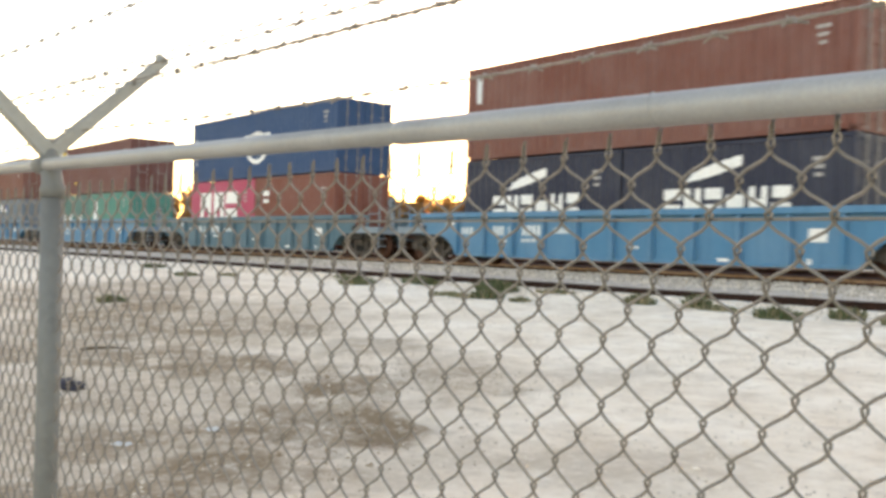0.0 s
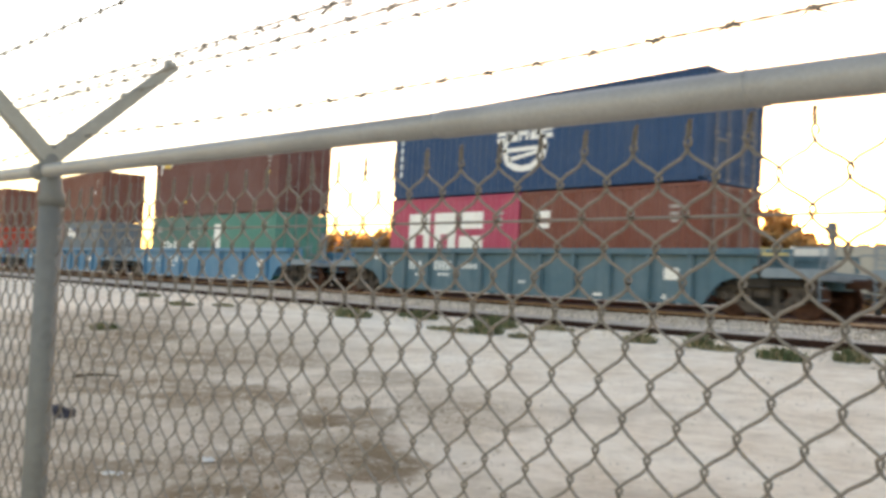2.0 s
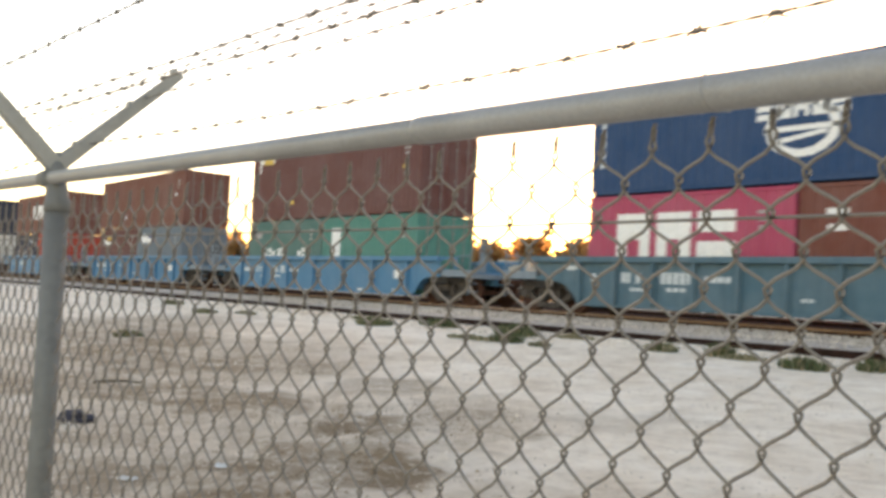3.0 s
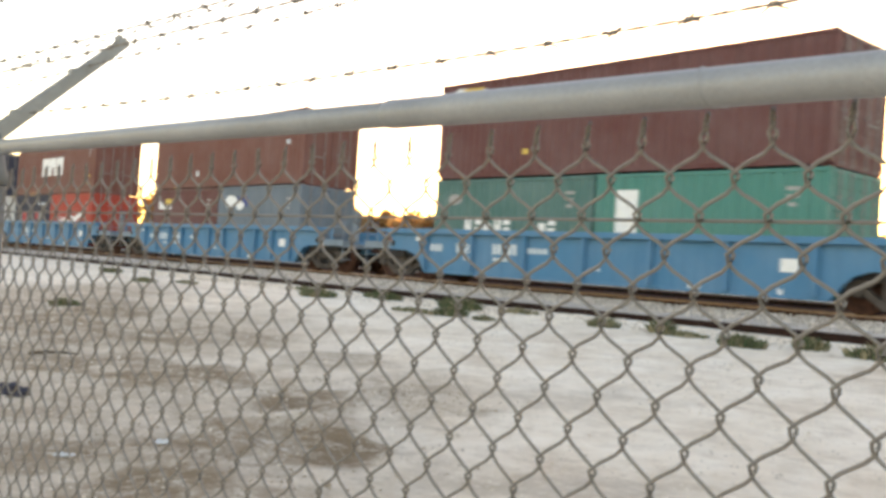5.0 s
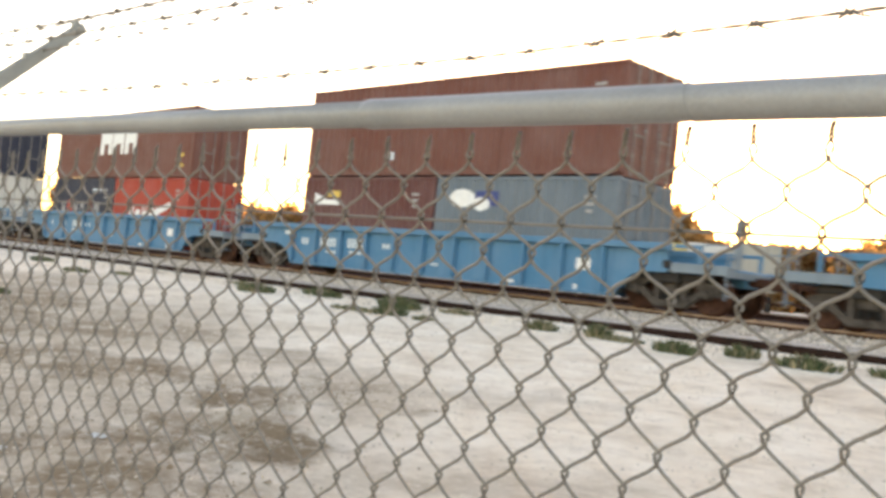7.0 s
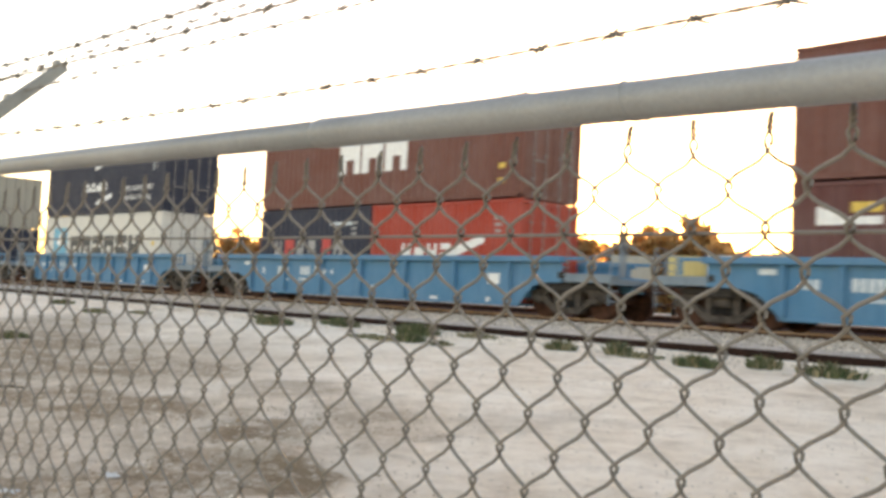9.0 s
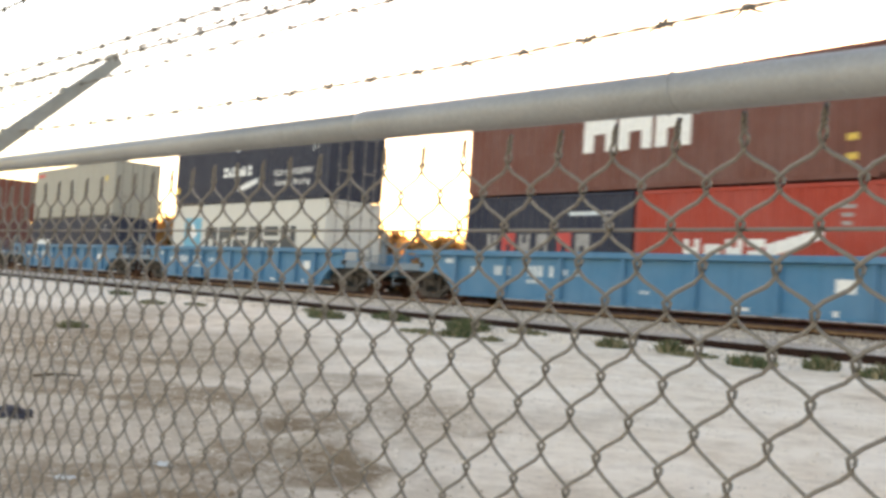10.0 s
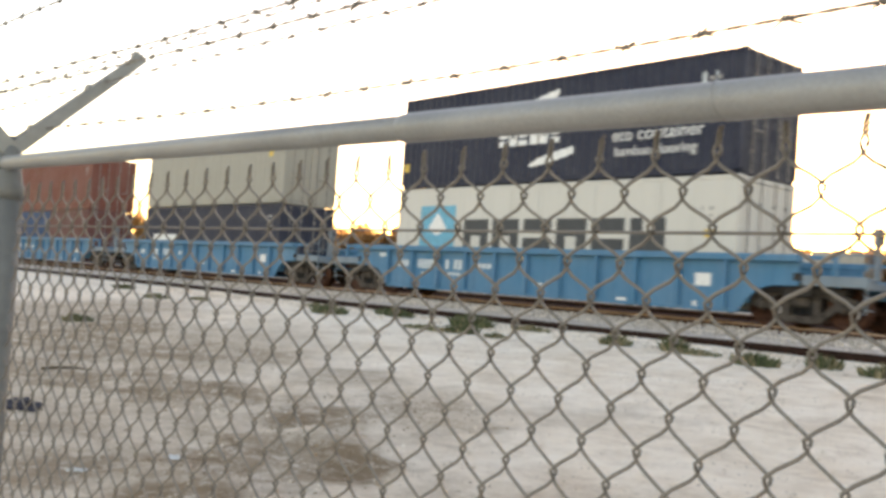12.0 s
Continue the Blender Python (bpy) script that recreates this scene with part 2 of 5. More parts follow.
M_MARK = plain("white_marking_paint", (0.72, 0.72, 0.70), 0.6, 0, 0.12, 9)
# near-black, for the bolsters and for the shade inside the jacking sockets
M_UNDER_DARK = plain("dark_underframe_and_hole_shade", (0.028, 0.024, 0.022), 0.85, 0, 0.35, 4)
M_CLOD = rusty("brown_clod", (0.36, 0.27, 0.185), (0.19, 0.14, 0.095), 0.95, 0, 4)
M_FAINT = plain("worn_grey_stencil", (0.30, 0.29, 0.28), 0.7, 0, 0.3, 9)
M_STENCIL = plain("faded_stencil_and_slit_white", (0.55, 0.60, 0.62), 0.7, 0, 0.2, 9)
M_YELLOW = plain("yellow_sign_paint", (0.62, 0.42, 0.08), 0.6)
M_REDMARK = plain("red_marking_paint", (0.5, 0.06, 0.05), 0.6)
M_DARKMARK = plain("charcoal_marking_paint", (0.045, 0.05, 0.055), 0.6)
M_CYAN = plain("light_blue_marking_paint", (0.10, 0.36, 0.50), 0.6)
M_NAVYMARK = plain("navy_marking_paint", (0.03, 0.05, 0.18), 0.6)
M_ROD = plain("zinc_lock_rod", (0.22, 0.205, 0.195), 0.6, 0.3)
PAINT = {
    "brown": steel_paint("rust_brown_paint", (0.142, 0.047, 0.033)),
    "maroon": steel_paint("maroon_paint", (0.110, 0.035, 0.031)),
    "oxide": steel_paint("oxide_red_paint", (0.155, 0.044, 0.029)),
    "navy": steel_paint("navy_paint", (0.016, 0.020, 0.041), 0.5, 0.2, 0.12, 0.12),
    "blue": steel_paint("mid_blue_paint", (0.009, 0.048, 0.128), 0.5, 0.25, 0.10, 0.10),
    "pink": steel_paint("magenta_pink_paint", (0.390, 0.053, 0.106), 0.5, 0.2, 0.1, 0.25),
    "green": steel_paint("sea_green_paint", (0.045, 0.195, 0.162), 0.5, 0.25, 0.15, 0.2),
    "dullgreen": steel_paint("dull_green_paint", (0.060, 0.145, 0.130), 0.55, 0.35, 0.2, 0.3),
    "grey": steel_paint("blue_grey_paint", (0.118, 0.152, 0.182), 0.55, 0.3, 0.15, 0.3),
    "red": steel_paint("orange_red_paint", (0.353, 0.039, 0.020), 0.5, 0.2, 0.1, 0.2),
    "white": steel_paint("off_white_paint", (0.558, 0.544, 0.502), 0.5, 0.15, 0.08, 0.1),
    "cream": steel_paint("cream_paint", (0.316, 0.302, 0.260), 0.55, 0.25, 0.12, 0.15),
    "carblue": steel_paint("light_blue_wagon_paint", (0.048, 0.180, 0.312), 0.5, 0.3, 0.15, 0.30),
    "yellow": steel_paint("pale_yellow_paint", (0.50, 0.40, 0.16), 0.5, 0.2, 0.1, 0.3),
    "platform": steel_paint("faded_platform_paint", (0.17, 0.22, 0.26), 0.65, 0.4, 0.3, 0.45),
    "carteal": steel_paint("grey_teal_wagon_paint", (0.056, 0.126, 0.168), 0.55, 0.4, 0.2, 0.35),
}


# ---------------- mesh helpers ----------------
def mesh_of(name, bm, material, smooth=False):
    bmesh.ops.recalc_face_normals(bm, faces=bm.faces)
    me = bpy.data.meshes.new(name)
    bm.to_mesh(me)
    bm.free()
    for mt in material if isinstance(material, (list, tuple)) else (material,):
        me.materials.append(mt)
    if smooth:
        for f in me.polygons:
            f.use_smooth = True
    return me


def part(name, bm, material, parent, label="", at=None, smooth=False):
    me = bm if isinstance(bm, bpy.types.Mesh) else mesh_of(name, bm, material, smooth)
    ob = new(name, me)
    ob.parent = parent
    if at is not None:
        ob.matrix_basis = at
    if label:
        ob["label"] = label
    return ob


def box(bm, x0, x1, y0, y1, z0, z1, bevel=0.0):
    r = bmesh.ops.create_cube(bm, size=1)
    for v in r["verts"]:
        v.co = Vector(((x0 + x1) / 2 + v.co.x * (x1 - x0), (y0 + y1) / 2 + v.co.y * (y1 - y0), (z0 + z1) / 2 + v.co.z * (z1 - z0)))
    if bevel:
        ed = list({e for v in r["verts"] for e in v.link_edges})
        bmesh.ops.bevel(bm, geom=ed, offset=bevel, segments=1, affect="EDGES")
    return bm


def boxed(*a, bevel=0.0):
    return box(bmesh.new(), *a, bevel=bevel)


def extrude_xz(bm, pts, y0, y1):
    """A solid from an outline in x and z, between y0 and y1."""
    a = [bm.verts.new((x, y0, z)) for x, z in pts]
    b = [bm.verts.new((x, y1, z)) for x, z in pts]
    bm.faces.new(a)
    bm.faces.new(b[::-1])
    for i in range(len(pts)):
        j = (i + 1) % len(pts)
        bm.faces.new((a[i], b[i], b[j], a[j]))
    return bm


def tube(bm, pts, r, sides=8, cap=True):
    """A round bar along points; r is one radius, or one for each point."""
    pts = [Vector(p) for p in pts]
    rings = []
    up = Vector((0.13, 0.31, 0.94))
    for i, p in enumerate(pts):
        d = (pts[min(i + 1, len(pts) - 1)] - pts[max(i - 1, 0)]).normalized()
        a = d.cross(up if abs(d.dot(up)) < 0.95 else Vector((1, 0, 0))).normalized()
        b = d.cross(a)
        rad = r[i] if isinstance(r, (list, tuple)) else r
        rings.append([bm.verts.new(p + (a * math.cos(2 * math.pi * k / sides) + b * math.sin(2 * math.pi * k / sides)) * rad) for k in range(sides)])
    for u, v in zip(rings, rings[1:]):
        for k in range(sides):
            bm.faces.new((u[k], u[(k + 1) % sides], v[(k + 1) % sides], v[k]))
    if cap:
        bm.faces.new(rings[0])
        bm.faces.new(rings[-1][::-1])
    return bm


def disc(bm, x, z, y0, y1, r, sides=28, squash=1.0):
    tube(bm, [(x, y0, z), (x, y1, z)], r, sides)
    return bm


# ---------------- ground, ballast, rails ----------------
TRACK_Y, RAIL_Z = 19.652, 0.75
LOOSE_Y = 12.74


def ground_z(x, y):
    """The lot rises gently from the fence to the track bed, and is level beyond."""
    base = 0.0375 * min(max(y, -30), 12.6) + 0.03 * min(max(y - 12.6, 0), 4)
    return base


def rough_soil(x, y):
    """How broken the soil is: most in the dug-up patch before the fence, fading away from it."""
    return math.exp(-((x + 4.5) ** 2 + (y - 2.9) ** 2) / 0.9) + 0.8 * math.exp(-((x + 5.6) ** 2 + (y - 3.75) ** 2) / 0.6)


def relief(x, y):
    return (noise.noise(Vector((x * 0.35, y * 0.5, 3))) * 0.035 + noise.noise(Vector((x * 1.3, y * 1.6, 8))) * 0.018
            + noise.noise(Vector((x * 4, y * 4, 1))) * 0.007
            + rough_soil(x, y) * (noise.noise(Vector((x * 2.6, y * 2.6, 6))) * 0.07 + noise.noise(Vector((x * 7, y * 7, 2))) * 0.025))


def axis_steps(fine0, fine1, step, far):
    xs = list(np.arange(fine0, fine1 + 1e-6, step))
    d, lo, hi = step, fine0, fine1
    while hi < far or lo > -far:
        d *= 1.6
        lo, hi = max(lo - d, -far), min(hi + d, far)
        xs = [lo] + xs + [hi]
    return sorted(set(xs))


def build_ground():
    xs, ys = axis_steps(-24, 2, 0.10, 1500), axis_steps(-1, 12.4, 0.09, 1500)
    verts, faces = [], []
    for y in ys:
        for x in xs:
            near = max(0.0, 1 - max(abs(x + 11) - 14, abs(y - 6) - 8, 0) / 20)
            verts.append((x, y, ground_z(x, y) + relief(x, y) * near))
    w = len(xs)
    for j in range(len(ys) - 1):
        for i in range(w - 1):
            faces.append((j * w + i, j * w + i + 1, (j + 1) * w + i + 1, (j + 1) * w + i))
    me = bpy.data.meshes.new("ground")
    me.from_pydata(verts, [], faces)
    me.materials.append(M_GROUND)
    for f in me.polygons:
        f.use_smooth = True
    tagged(new("ground", me), "pale dry dirt lot with darker damp patches", "ground", kind="structure")


def build_ballast():
    prof = [(LOOSE_Y + 0.35, 0.50), (LOOSE_Y + 0.9, 0.56), (16.6, 0.575), (17.6, 0.605), (18.4, 0.615), (21.0, 0.60), (22.2, 0.58), (23.4, 0.45)]
    xs = list(np.arange(-45, 6, 0.3))
    xs = [-400, -250, -150, -100, -70] + xs + [20, 45, 100]
    verts, faces = [], []
    for x in xs:
        for k, (y, z) in enumerate(prof):
            e = 0.035 if 0 < k < len(prof) - 1 else 0.02
            verts.append((x, y + noise.noise(Vector((x * 0.9, y, 2))) * 0.12, z + noise.noise(Vector((x * 2.3, y * 2, 5))) * e))
    w = len(prof)
    for i in range(len(xs) - 1):
        for k in range(w - 1):
            faces.append((i * w + k, (i + 1) * w + k, (i + 1) * w + k + 1, i * w + k + 1))
    me = bpy.data.meshes.new("ballast_bed")
    me.from_pydata(verts, [], faces)
    me.materials.append(M_BALLAST)
    tagged(new("ballast_bed", me), "pale grey crushed stone ballast under the track", "ballast", kind="structure")


RAIL_PROFILE = [(-0.07, 0), (0.07, 0), (0.07, 0.014), (0.012, 0.034), (0.009, 0.12), (0.037, 0.134), (0.037, 0.165), (0.030, 0.172),
                (-0.030, 0.172), (-0.037, 0.165), (-0.037, 0.134), (-0.009, 0.12), (-0.012, 0.034), (-0.07, 0.014)]


def rail_bar(name, y, ztop, mats, label, x0=-320, x1=90, wobble=0.0):
    bm = bmesh.new()
    xs = [x0, -120, -60] + list(np.arange(-50, 8, 2.0)) + [20, x1]
    rings = []
    for x in xs:
        dy, dz = noise.noise(Vector((x * 0.15, 0, y))) * wobble, noise.noise(Vector((x * 0.2, 4, y))) * wobble * 0.5
        rings.append([bm.verts.new((x, y + py + dy, ztop - 0.172 + pz + dz)) for py, pz in RAIL_PROFILE])
    k = len(RAIL_PROFILE)
    for a, b in zip(rings, rings[1:]):
        for i in range(k):
            f = bm.faces.new((a[i], a[(i + 1) % k], b[(i + 1) % k], b[i]))
            if len(mats) > 1 and i in (6, 7, 8, 9):
                f.material_index = 1
    bm.faces.new(rings[0])
    bm.faces.new(rings[-1])
    ob = new(name, mesh_of(name, bm, mats))
    tagged(ob, label, "rail", kind="structure")
    return ob


def build_track():
    for y in (TRACK_Y - 0.755, TRACK_Y + 0.755):
        rail_bar("rail", y, RAIL_Z, (M_RAIL, M_RAILTOP), "brown steel running rail with a worn, lit-coloured head")
    for y in (23.62, 25.05):
        rail_bar("rail", y, 0.907, (M_RAIL, M_RAILTOP), "brown rail of the parallel track beyond the train")
    rail_bar("loose_rail", LOOSE_Y, 0.590, (M_DARKRAIL,), "dark rusted steel rail lying along the edge of the ballast", wobble=0.05)
    ties = tagged(new("sleepers"), "weathered timber sleepers set in ballast", "sleeper", kind="structure")
    me = mesh_of("sleeper", boxed(-0.115, 0.115, -1.3, 1.3, -0.17, 0.0, bevel=0.012), M_TIE)
    rnd = random.Random(5)
    for i in range(130):
        part("sleeper", me, None, ties, at=pose(-62 + i * 0.54 + rnd.uniform(-0.03, 0.03), TRACK_Y + rnd.uniform(-0.04, 0.04), 0.575 + rnd.uniform(-0.01, 0.012), 0, 0, rnd.uniform(-1.5, 1.5)))


def build_bank():
    """A low bank of rust-brown earth along the far side of the track."""
    prof = [(22.4, 0.45), (23.0, 0.70), (23.4, 0.745), (25.3, 0.745), (26.4, 0.5)]
    xs = [-320, -200, -130, -90, -70] + list(np.arange(-60, 10, 0.8)) + [25, 60]
    verts, faces = [], []
    for x in xs:
        for k, (y, z) in enumerate(prof):
            e = 0.015 if 0 < k < 4 else 0
            verts.append((x, y, z + noise.noise(Vector((x * 0.7, y, 9))) * e))
    for i in range(len(xs) - 1):
        for k in range(4):
            faces.append((i * 5 + k, (i + 1) * 5 + k, (i + 1) * 5 + k + 1, i * 5 + k + 1))
    me = bpy.data.meshes.new("earth_bank")
    me.from_pydata(verts, [], faces)
    me.materials.append(M_EARTH)
    tagged(new("earth_bank", me), "low bank of rust-brown earth beyond the track", "bank", kind="structure")


build_ground()
build_bank()
build_ballast()
build_track()


# ---------------- chain-link fence ----------------
F_TURN = 0.043                 # the fence line's turn from the track, radians
F_M = Matrix.Translation((0, 0.777, 0)) @ Matrix.Rotation(F_TURN, 4, "Z")
MESH_D, MESH_V = 0.0675, 0.0757  # width and height of a diamond
NODE_U, NODE_Z, TOP_Z = -0.450, 1.031, 1.2430
RAIL_C = lambda u: 1.2855 - 0.0165 * (u + 0.4)


def weave_wire(phase, top, bottom):
    """One zigzag wire of the mesh: it runs down from the twisted top edge, bowing round its neighbours at every crossing."""
    bm = bmesh.new()
    pts = []
    z, k = top, 0
    half = MESH_V / 2
    while z > bottom:
        left = (k + phase) % 2 == 0
        x = 0.0 if left else MESH_D / 2
        hook = -0.0024 if left else 0.0024
        side = 1 if left else -1
        # the strands that rise to the right are bowed, the others run straight
        above, below = (0.0075, 0.0084) if left else (0.0084, 0.0075)
        if k:
            pts += [(x + side * above, hook * 0.15, z + 0.0130), (x + side * 0.0022, hook * 0.5, z + 0.0082)]
        pts += [(x - side * 0.0022, hook, z + 0.0040), (x - side * 0.0024, 0, z), (x - side * 0.0022, -hook, z - 0.0040), (x + side * 0.0022, -hook * 0.5, z - 0.0082), (x + side * below, -hook * 0.15, z - 0.0130)]
        z -= 0.0353 if k < 6 else half
        k += 1
    return mesh_of("wire", tube(bm, pts, 0.0019, 6), M_WIRE, True)


def twist_top():
    """Two wire ends wound round each other above the top row, with cut tips spread apart."""
    bm = bmesh.new()
    for s in (0, math.pi):
        pts = [(math.cos(s) * 0.0035, 0, 0.002), (math.cos(s) * 0.0034, 0, 0.006)]
        pts += [(math.cos(s + a * 0.75) * 0.0020, math.sin(s + a * 0.75) * 0.0020, 0.008 + a * 0.00125) for a in range(13)]
        pts += [(math.cos(s + 10.8) * 0.005, 0.001, 0.0262), (math.cos(s + 10.8) * 0.007, 0.002, 0.0275)]
        tube(bm, pts, 0.0016, 6)
    return mesh_of("twisted_end", bm, M_WIRE, True)


def build_fence():
    fence = tagged(new("chain_link_fence"), "low galvanised chain-link fence with barbed wire on angled arms", "fence")
    fence.matrix_world = F_M
    u0, u1 = -5.4, 0.66
    # mesh of woven wires
    me = [weave_wire(ph, TOP_Z, 0.06) for ph in (0, 1)]
    tw = twist_top()
    j0 = math.floor((u0 - NODE_U) / (MESH_D / 2))
    j1 = math.ceil((u1 - NODE_U) / (MESH_D / 2))
    rnd = random.Random(3)
    for j in range(j0, j1):
        u = NODE_U + j * MESH_D / 2
        # left vertices of even wires stand on the node rows
        part("wire", me[j % 2], None, fence, at=pose(u, 0.0, 0, 0, 0, 0))
        if j % 2 == 0:
            part("twisted_end", tw, None, fence, at=pose(u, 0.0, TOP_Z, rnd.uniform(-3, 3), rnd.uniform(-6, 6), rnd.uniform(-25, 25)))
    # top rail: a narrower pipe pushed into a wider one
    bm = tube(bmesh.new(), [(u, -0.024, RAIL_C(u)) for u in np.linspace(-5.5, -0.93, 12)], 0.0165, 20)
    part("top_rail", bm, M_GALV, fence, "grey galvanised steel top rail", smooth=True)
    us = [-0.940, -0.938, -0.928, -0.92] + list(np.linspace(-0.85, 0.75, 6))
    bm = tube(bmesh.new(), [(u, -0.024, RAIL_C(u)) for u in us], [0.0167, 0.0176, 0.0186, 0.0184] + [0.0182] * 6, 20)
    part("top_rail", bm, M_GALV, fence, "grey galvanised steel top rail with a swaged joint", smooth=True)
    # tension wire near the top, ties round the rail
    bm = tube(bmesh.new(), [(u, 0.004, 1.172 + 0.0012 * math.sin(u * 2.1)) for u in np.linspace(-5.5, 0.7, 30)], 0.0017, 6)
    part("tension_wire", bm, M_WIRE, fence, smooth=True)
    for u in (-0.515, 0.2):
        bm, rr, zc = bmesh.new(), 0.0185, RAIL_C(u)
        tube(bm, [(u + 0.0012 * k, -0.024 + rr * math.cos(a), zc + rr * math.sin(a)) for k, a in enumerate(np.linspace(-1.2, 5.2, 18))] + [(u + 0.020, 0.0, zc - 0.014)], 0.0011, 6)
        part("tie_wire", bm, M_GALV, fence, smooth=True)
    # line posts with loop caps and two arms each
    for u in (-2.383, 0.70, -5.44):
        post = part("post", tube(bmesh.new(), [(u + 0.024, -0.006, -0.05), (u + 0.028, -0.006, 0.65), (u + 0.022, -0.008, 1.268)], 0.0285, 24), M_POST, fence, "weathered round galvanised post", smooth=True)
        zc = RAIL_C(u)
        bm = tube(bmesh.new(), [(u + 0.022, -0.008, 1.235), (u + 0.022, -0.008, 1.262), (u + 0.021, -0.009, 1.268), (u + 0.006, -0.014, zc + 0.03), (u + 0.002, -0.013, zc + 0.062)], [0.0315, 0.0315, 0.027, 0.0235, 0.019], 20)
        tube(bm, [(u - 0.036, -0.024, zc), (u + 0.024, -0.024, zc)], 0.0222, 20)
        part("post_cap", bm, M_POST, post, "cast metal loop cap", smooth=True)
        for s in (1, -1):
            lean = 0.0 if s > 0 else -0.010
            a, b = Vector((u + 0.002, -0.008 + lean, zc + 0.035)), Vector((u + 0.014, -0.006 + lean + s * 0.292, 1.632))
            bm = bmesh.new()
            d = (b - a)
            n_ = Vector((0, -d.z, d.y)).normalized() * s
            w = Vector((1, 0, 0))
            prof = [(-0.018, -0.016), (0.018, -0.016), (0.023, 0.014), (0.018, 0.014), (0.014, -0.010), (-0.014, -0.010), (-0.018, 0.014), (-0.023, 0.014)]
            rings = []
            for q, sc in ((0.0, 1.15), (0.5, 1.0), (1.0, 0.85)):
                rings.append([bm.verts.new(a + d * q + w * (px * sc) + n_ * (pz * sc)) for px, pz in prof])
            for r1, r2 in zip(rings, rings[1:]):
                for i in range(8):
                    bm.faces.new((r1[i], r1[(i + 1) % 8], r2[(i + 1) % 8], r2[i]))
            bm.faces.new(rings[0])
            bm.faces.new(rings[-1])
            for q in (0.16, 0.60, 0.97):
                c = a + d * q + n_ * 0.012
                box(bm, c.x - 0.012, c.x + 0.012, c.y - 0.006, c.y + 0.006, c.z - 0.005, c.z + 0.010)
            part("barb_arm", bm, M_ARM, post, "pressed steel arm for barbed wire")
    # seven strands of barbed wire, with their barbs
    barb_meshes = []
    for v in range(4):
        rnd, bm = random.Random(90 + v), bmesh.new()
        for w in (0, 1):
            pts = []
            for i in range(9):
                a = w * 1.6 + v + i * 1.35
                pts.append(Vector(((i - 4) * 0.0011 + w * 0.003, math.cos(a) * 0.0032, math.sin(a) * 0.0032)))
            e0, e1 = pts[0].copy(), pts[-1].copy()
            q = rnd.uniform(1.7, 2.4)
            pts = [e0 * q + Vector((-0.003, 0, 0))] + pts + [e1 * q + Vector((0.003, 0, 0))]
            tube(bm, pts, 0.0015, 4)
        barb_meshes.append(mesh_of("barb", bm, M_BARB))
    for k, (off, z, sag) in enumerate(((0.060, 1.414, 0.036), (0.190, 1.550, 0.006), (0.292, 1.655, 0.006), (-0.088, 1.484, 0.020), (-0.078, 1.467, 0.025), (-0.165, 1.560, 0.010), (-0.295, 1.645, 0.012))):
        rnd = random.Random(40 + k)
        bm = bmesh.new()
        line = lambda u: Vector((u, off, z - sag * math.sin(math.pi * ((u + 2.38) % 3.08) / 3.08) + 0.0015 * noise.noise(Vector((u * 3, k, 0)))))
        for s in (0, math.pi):
            pts = []
            for u in np.arange(-5.4, 0.72, 0.012):
                a = u * 95 + s
                pts.append(line(u) + Vector((0, math.cos(a) * 0.0012, math.sin(a) * 0.0012)))
            tube(bm, pts, 0.0016, 4, False)
        strand = part("barbed_wire", bm, M_BARB, fence, "thin rusty twisted strand of barbed wire")
        first = -3.4195 if k == 0 else -3.4 + rnd.uniform(0, 0.09)
        for i in range(41):
            u = first + 0.0915 * i + rnd.uniform(-0.003, 0.003)
            part("barb", barb_meshes[rnd.randrange(4)], None, strand, at=Matrix.Translation(line(u)) @ Matrix.Rotation(rnd.uniform(0, 6.28), 4, "X"))


build_fence()


# ---------------- containers ----------------
C_W = 2.438
WAVE = [(0.0, 0.0), (0.072, 0.0), (0.140, 0.036), (0.208, 0.036), (0.276, 0.0)]  # one corrugation: along, inwards


def wave_depth(s):
    s = s % 0.276
    for (a, d0), (b, d1) in zip(WAVE, WAVE[1:]):
        if a <= s <= b:
            return d0 + (d1 - d0) * (s - a) / (b - a)
    return 0.0


def corrugated(length, z0, z1, place, pitch=0.276):
    """A sheet of trapezoid waves with thickness along a line; place(s, inward, z) gives the point."""
    bm = bmesh.new()
    marks, s = [], 0.0
    while s < length - 1e-6:
        marks += [s + a for a, _ in WAVE[:-1] if s + a < length - 1e-6]
        s += pitch
    marks.append(length)
    rows = [[bm.verts.new(place(m, wave_depth(m) + t, z)) for m in marks] for t in (0.0, 0.012) for z in (z0, z1)]
    for lo, hi in ((0, 1), (2, 3), (0, 2), (1, 3)):
        for i in range(len(marks) - 1):
            bm.faces.new((rows[lo][i], rows[lo][i + 1], rows[hi][i + 1], rows[hi][i]))
    return bm


C_CACHE = {}


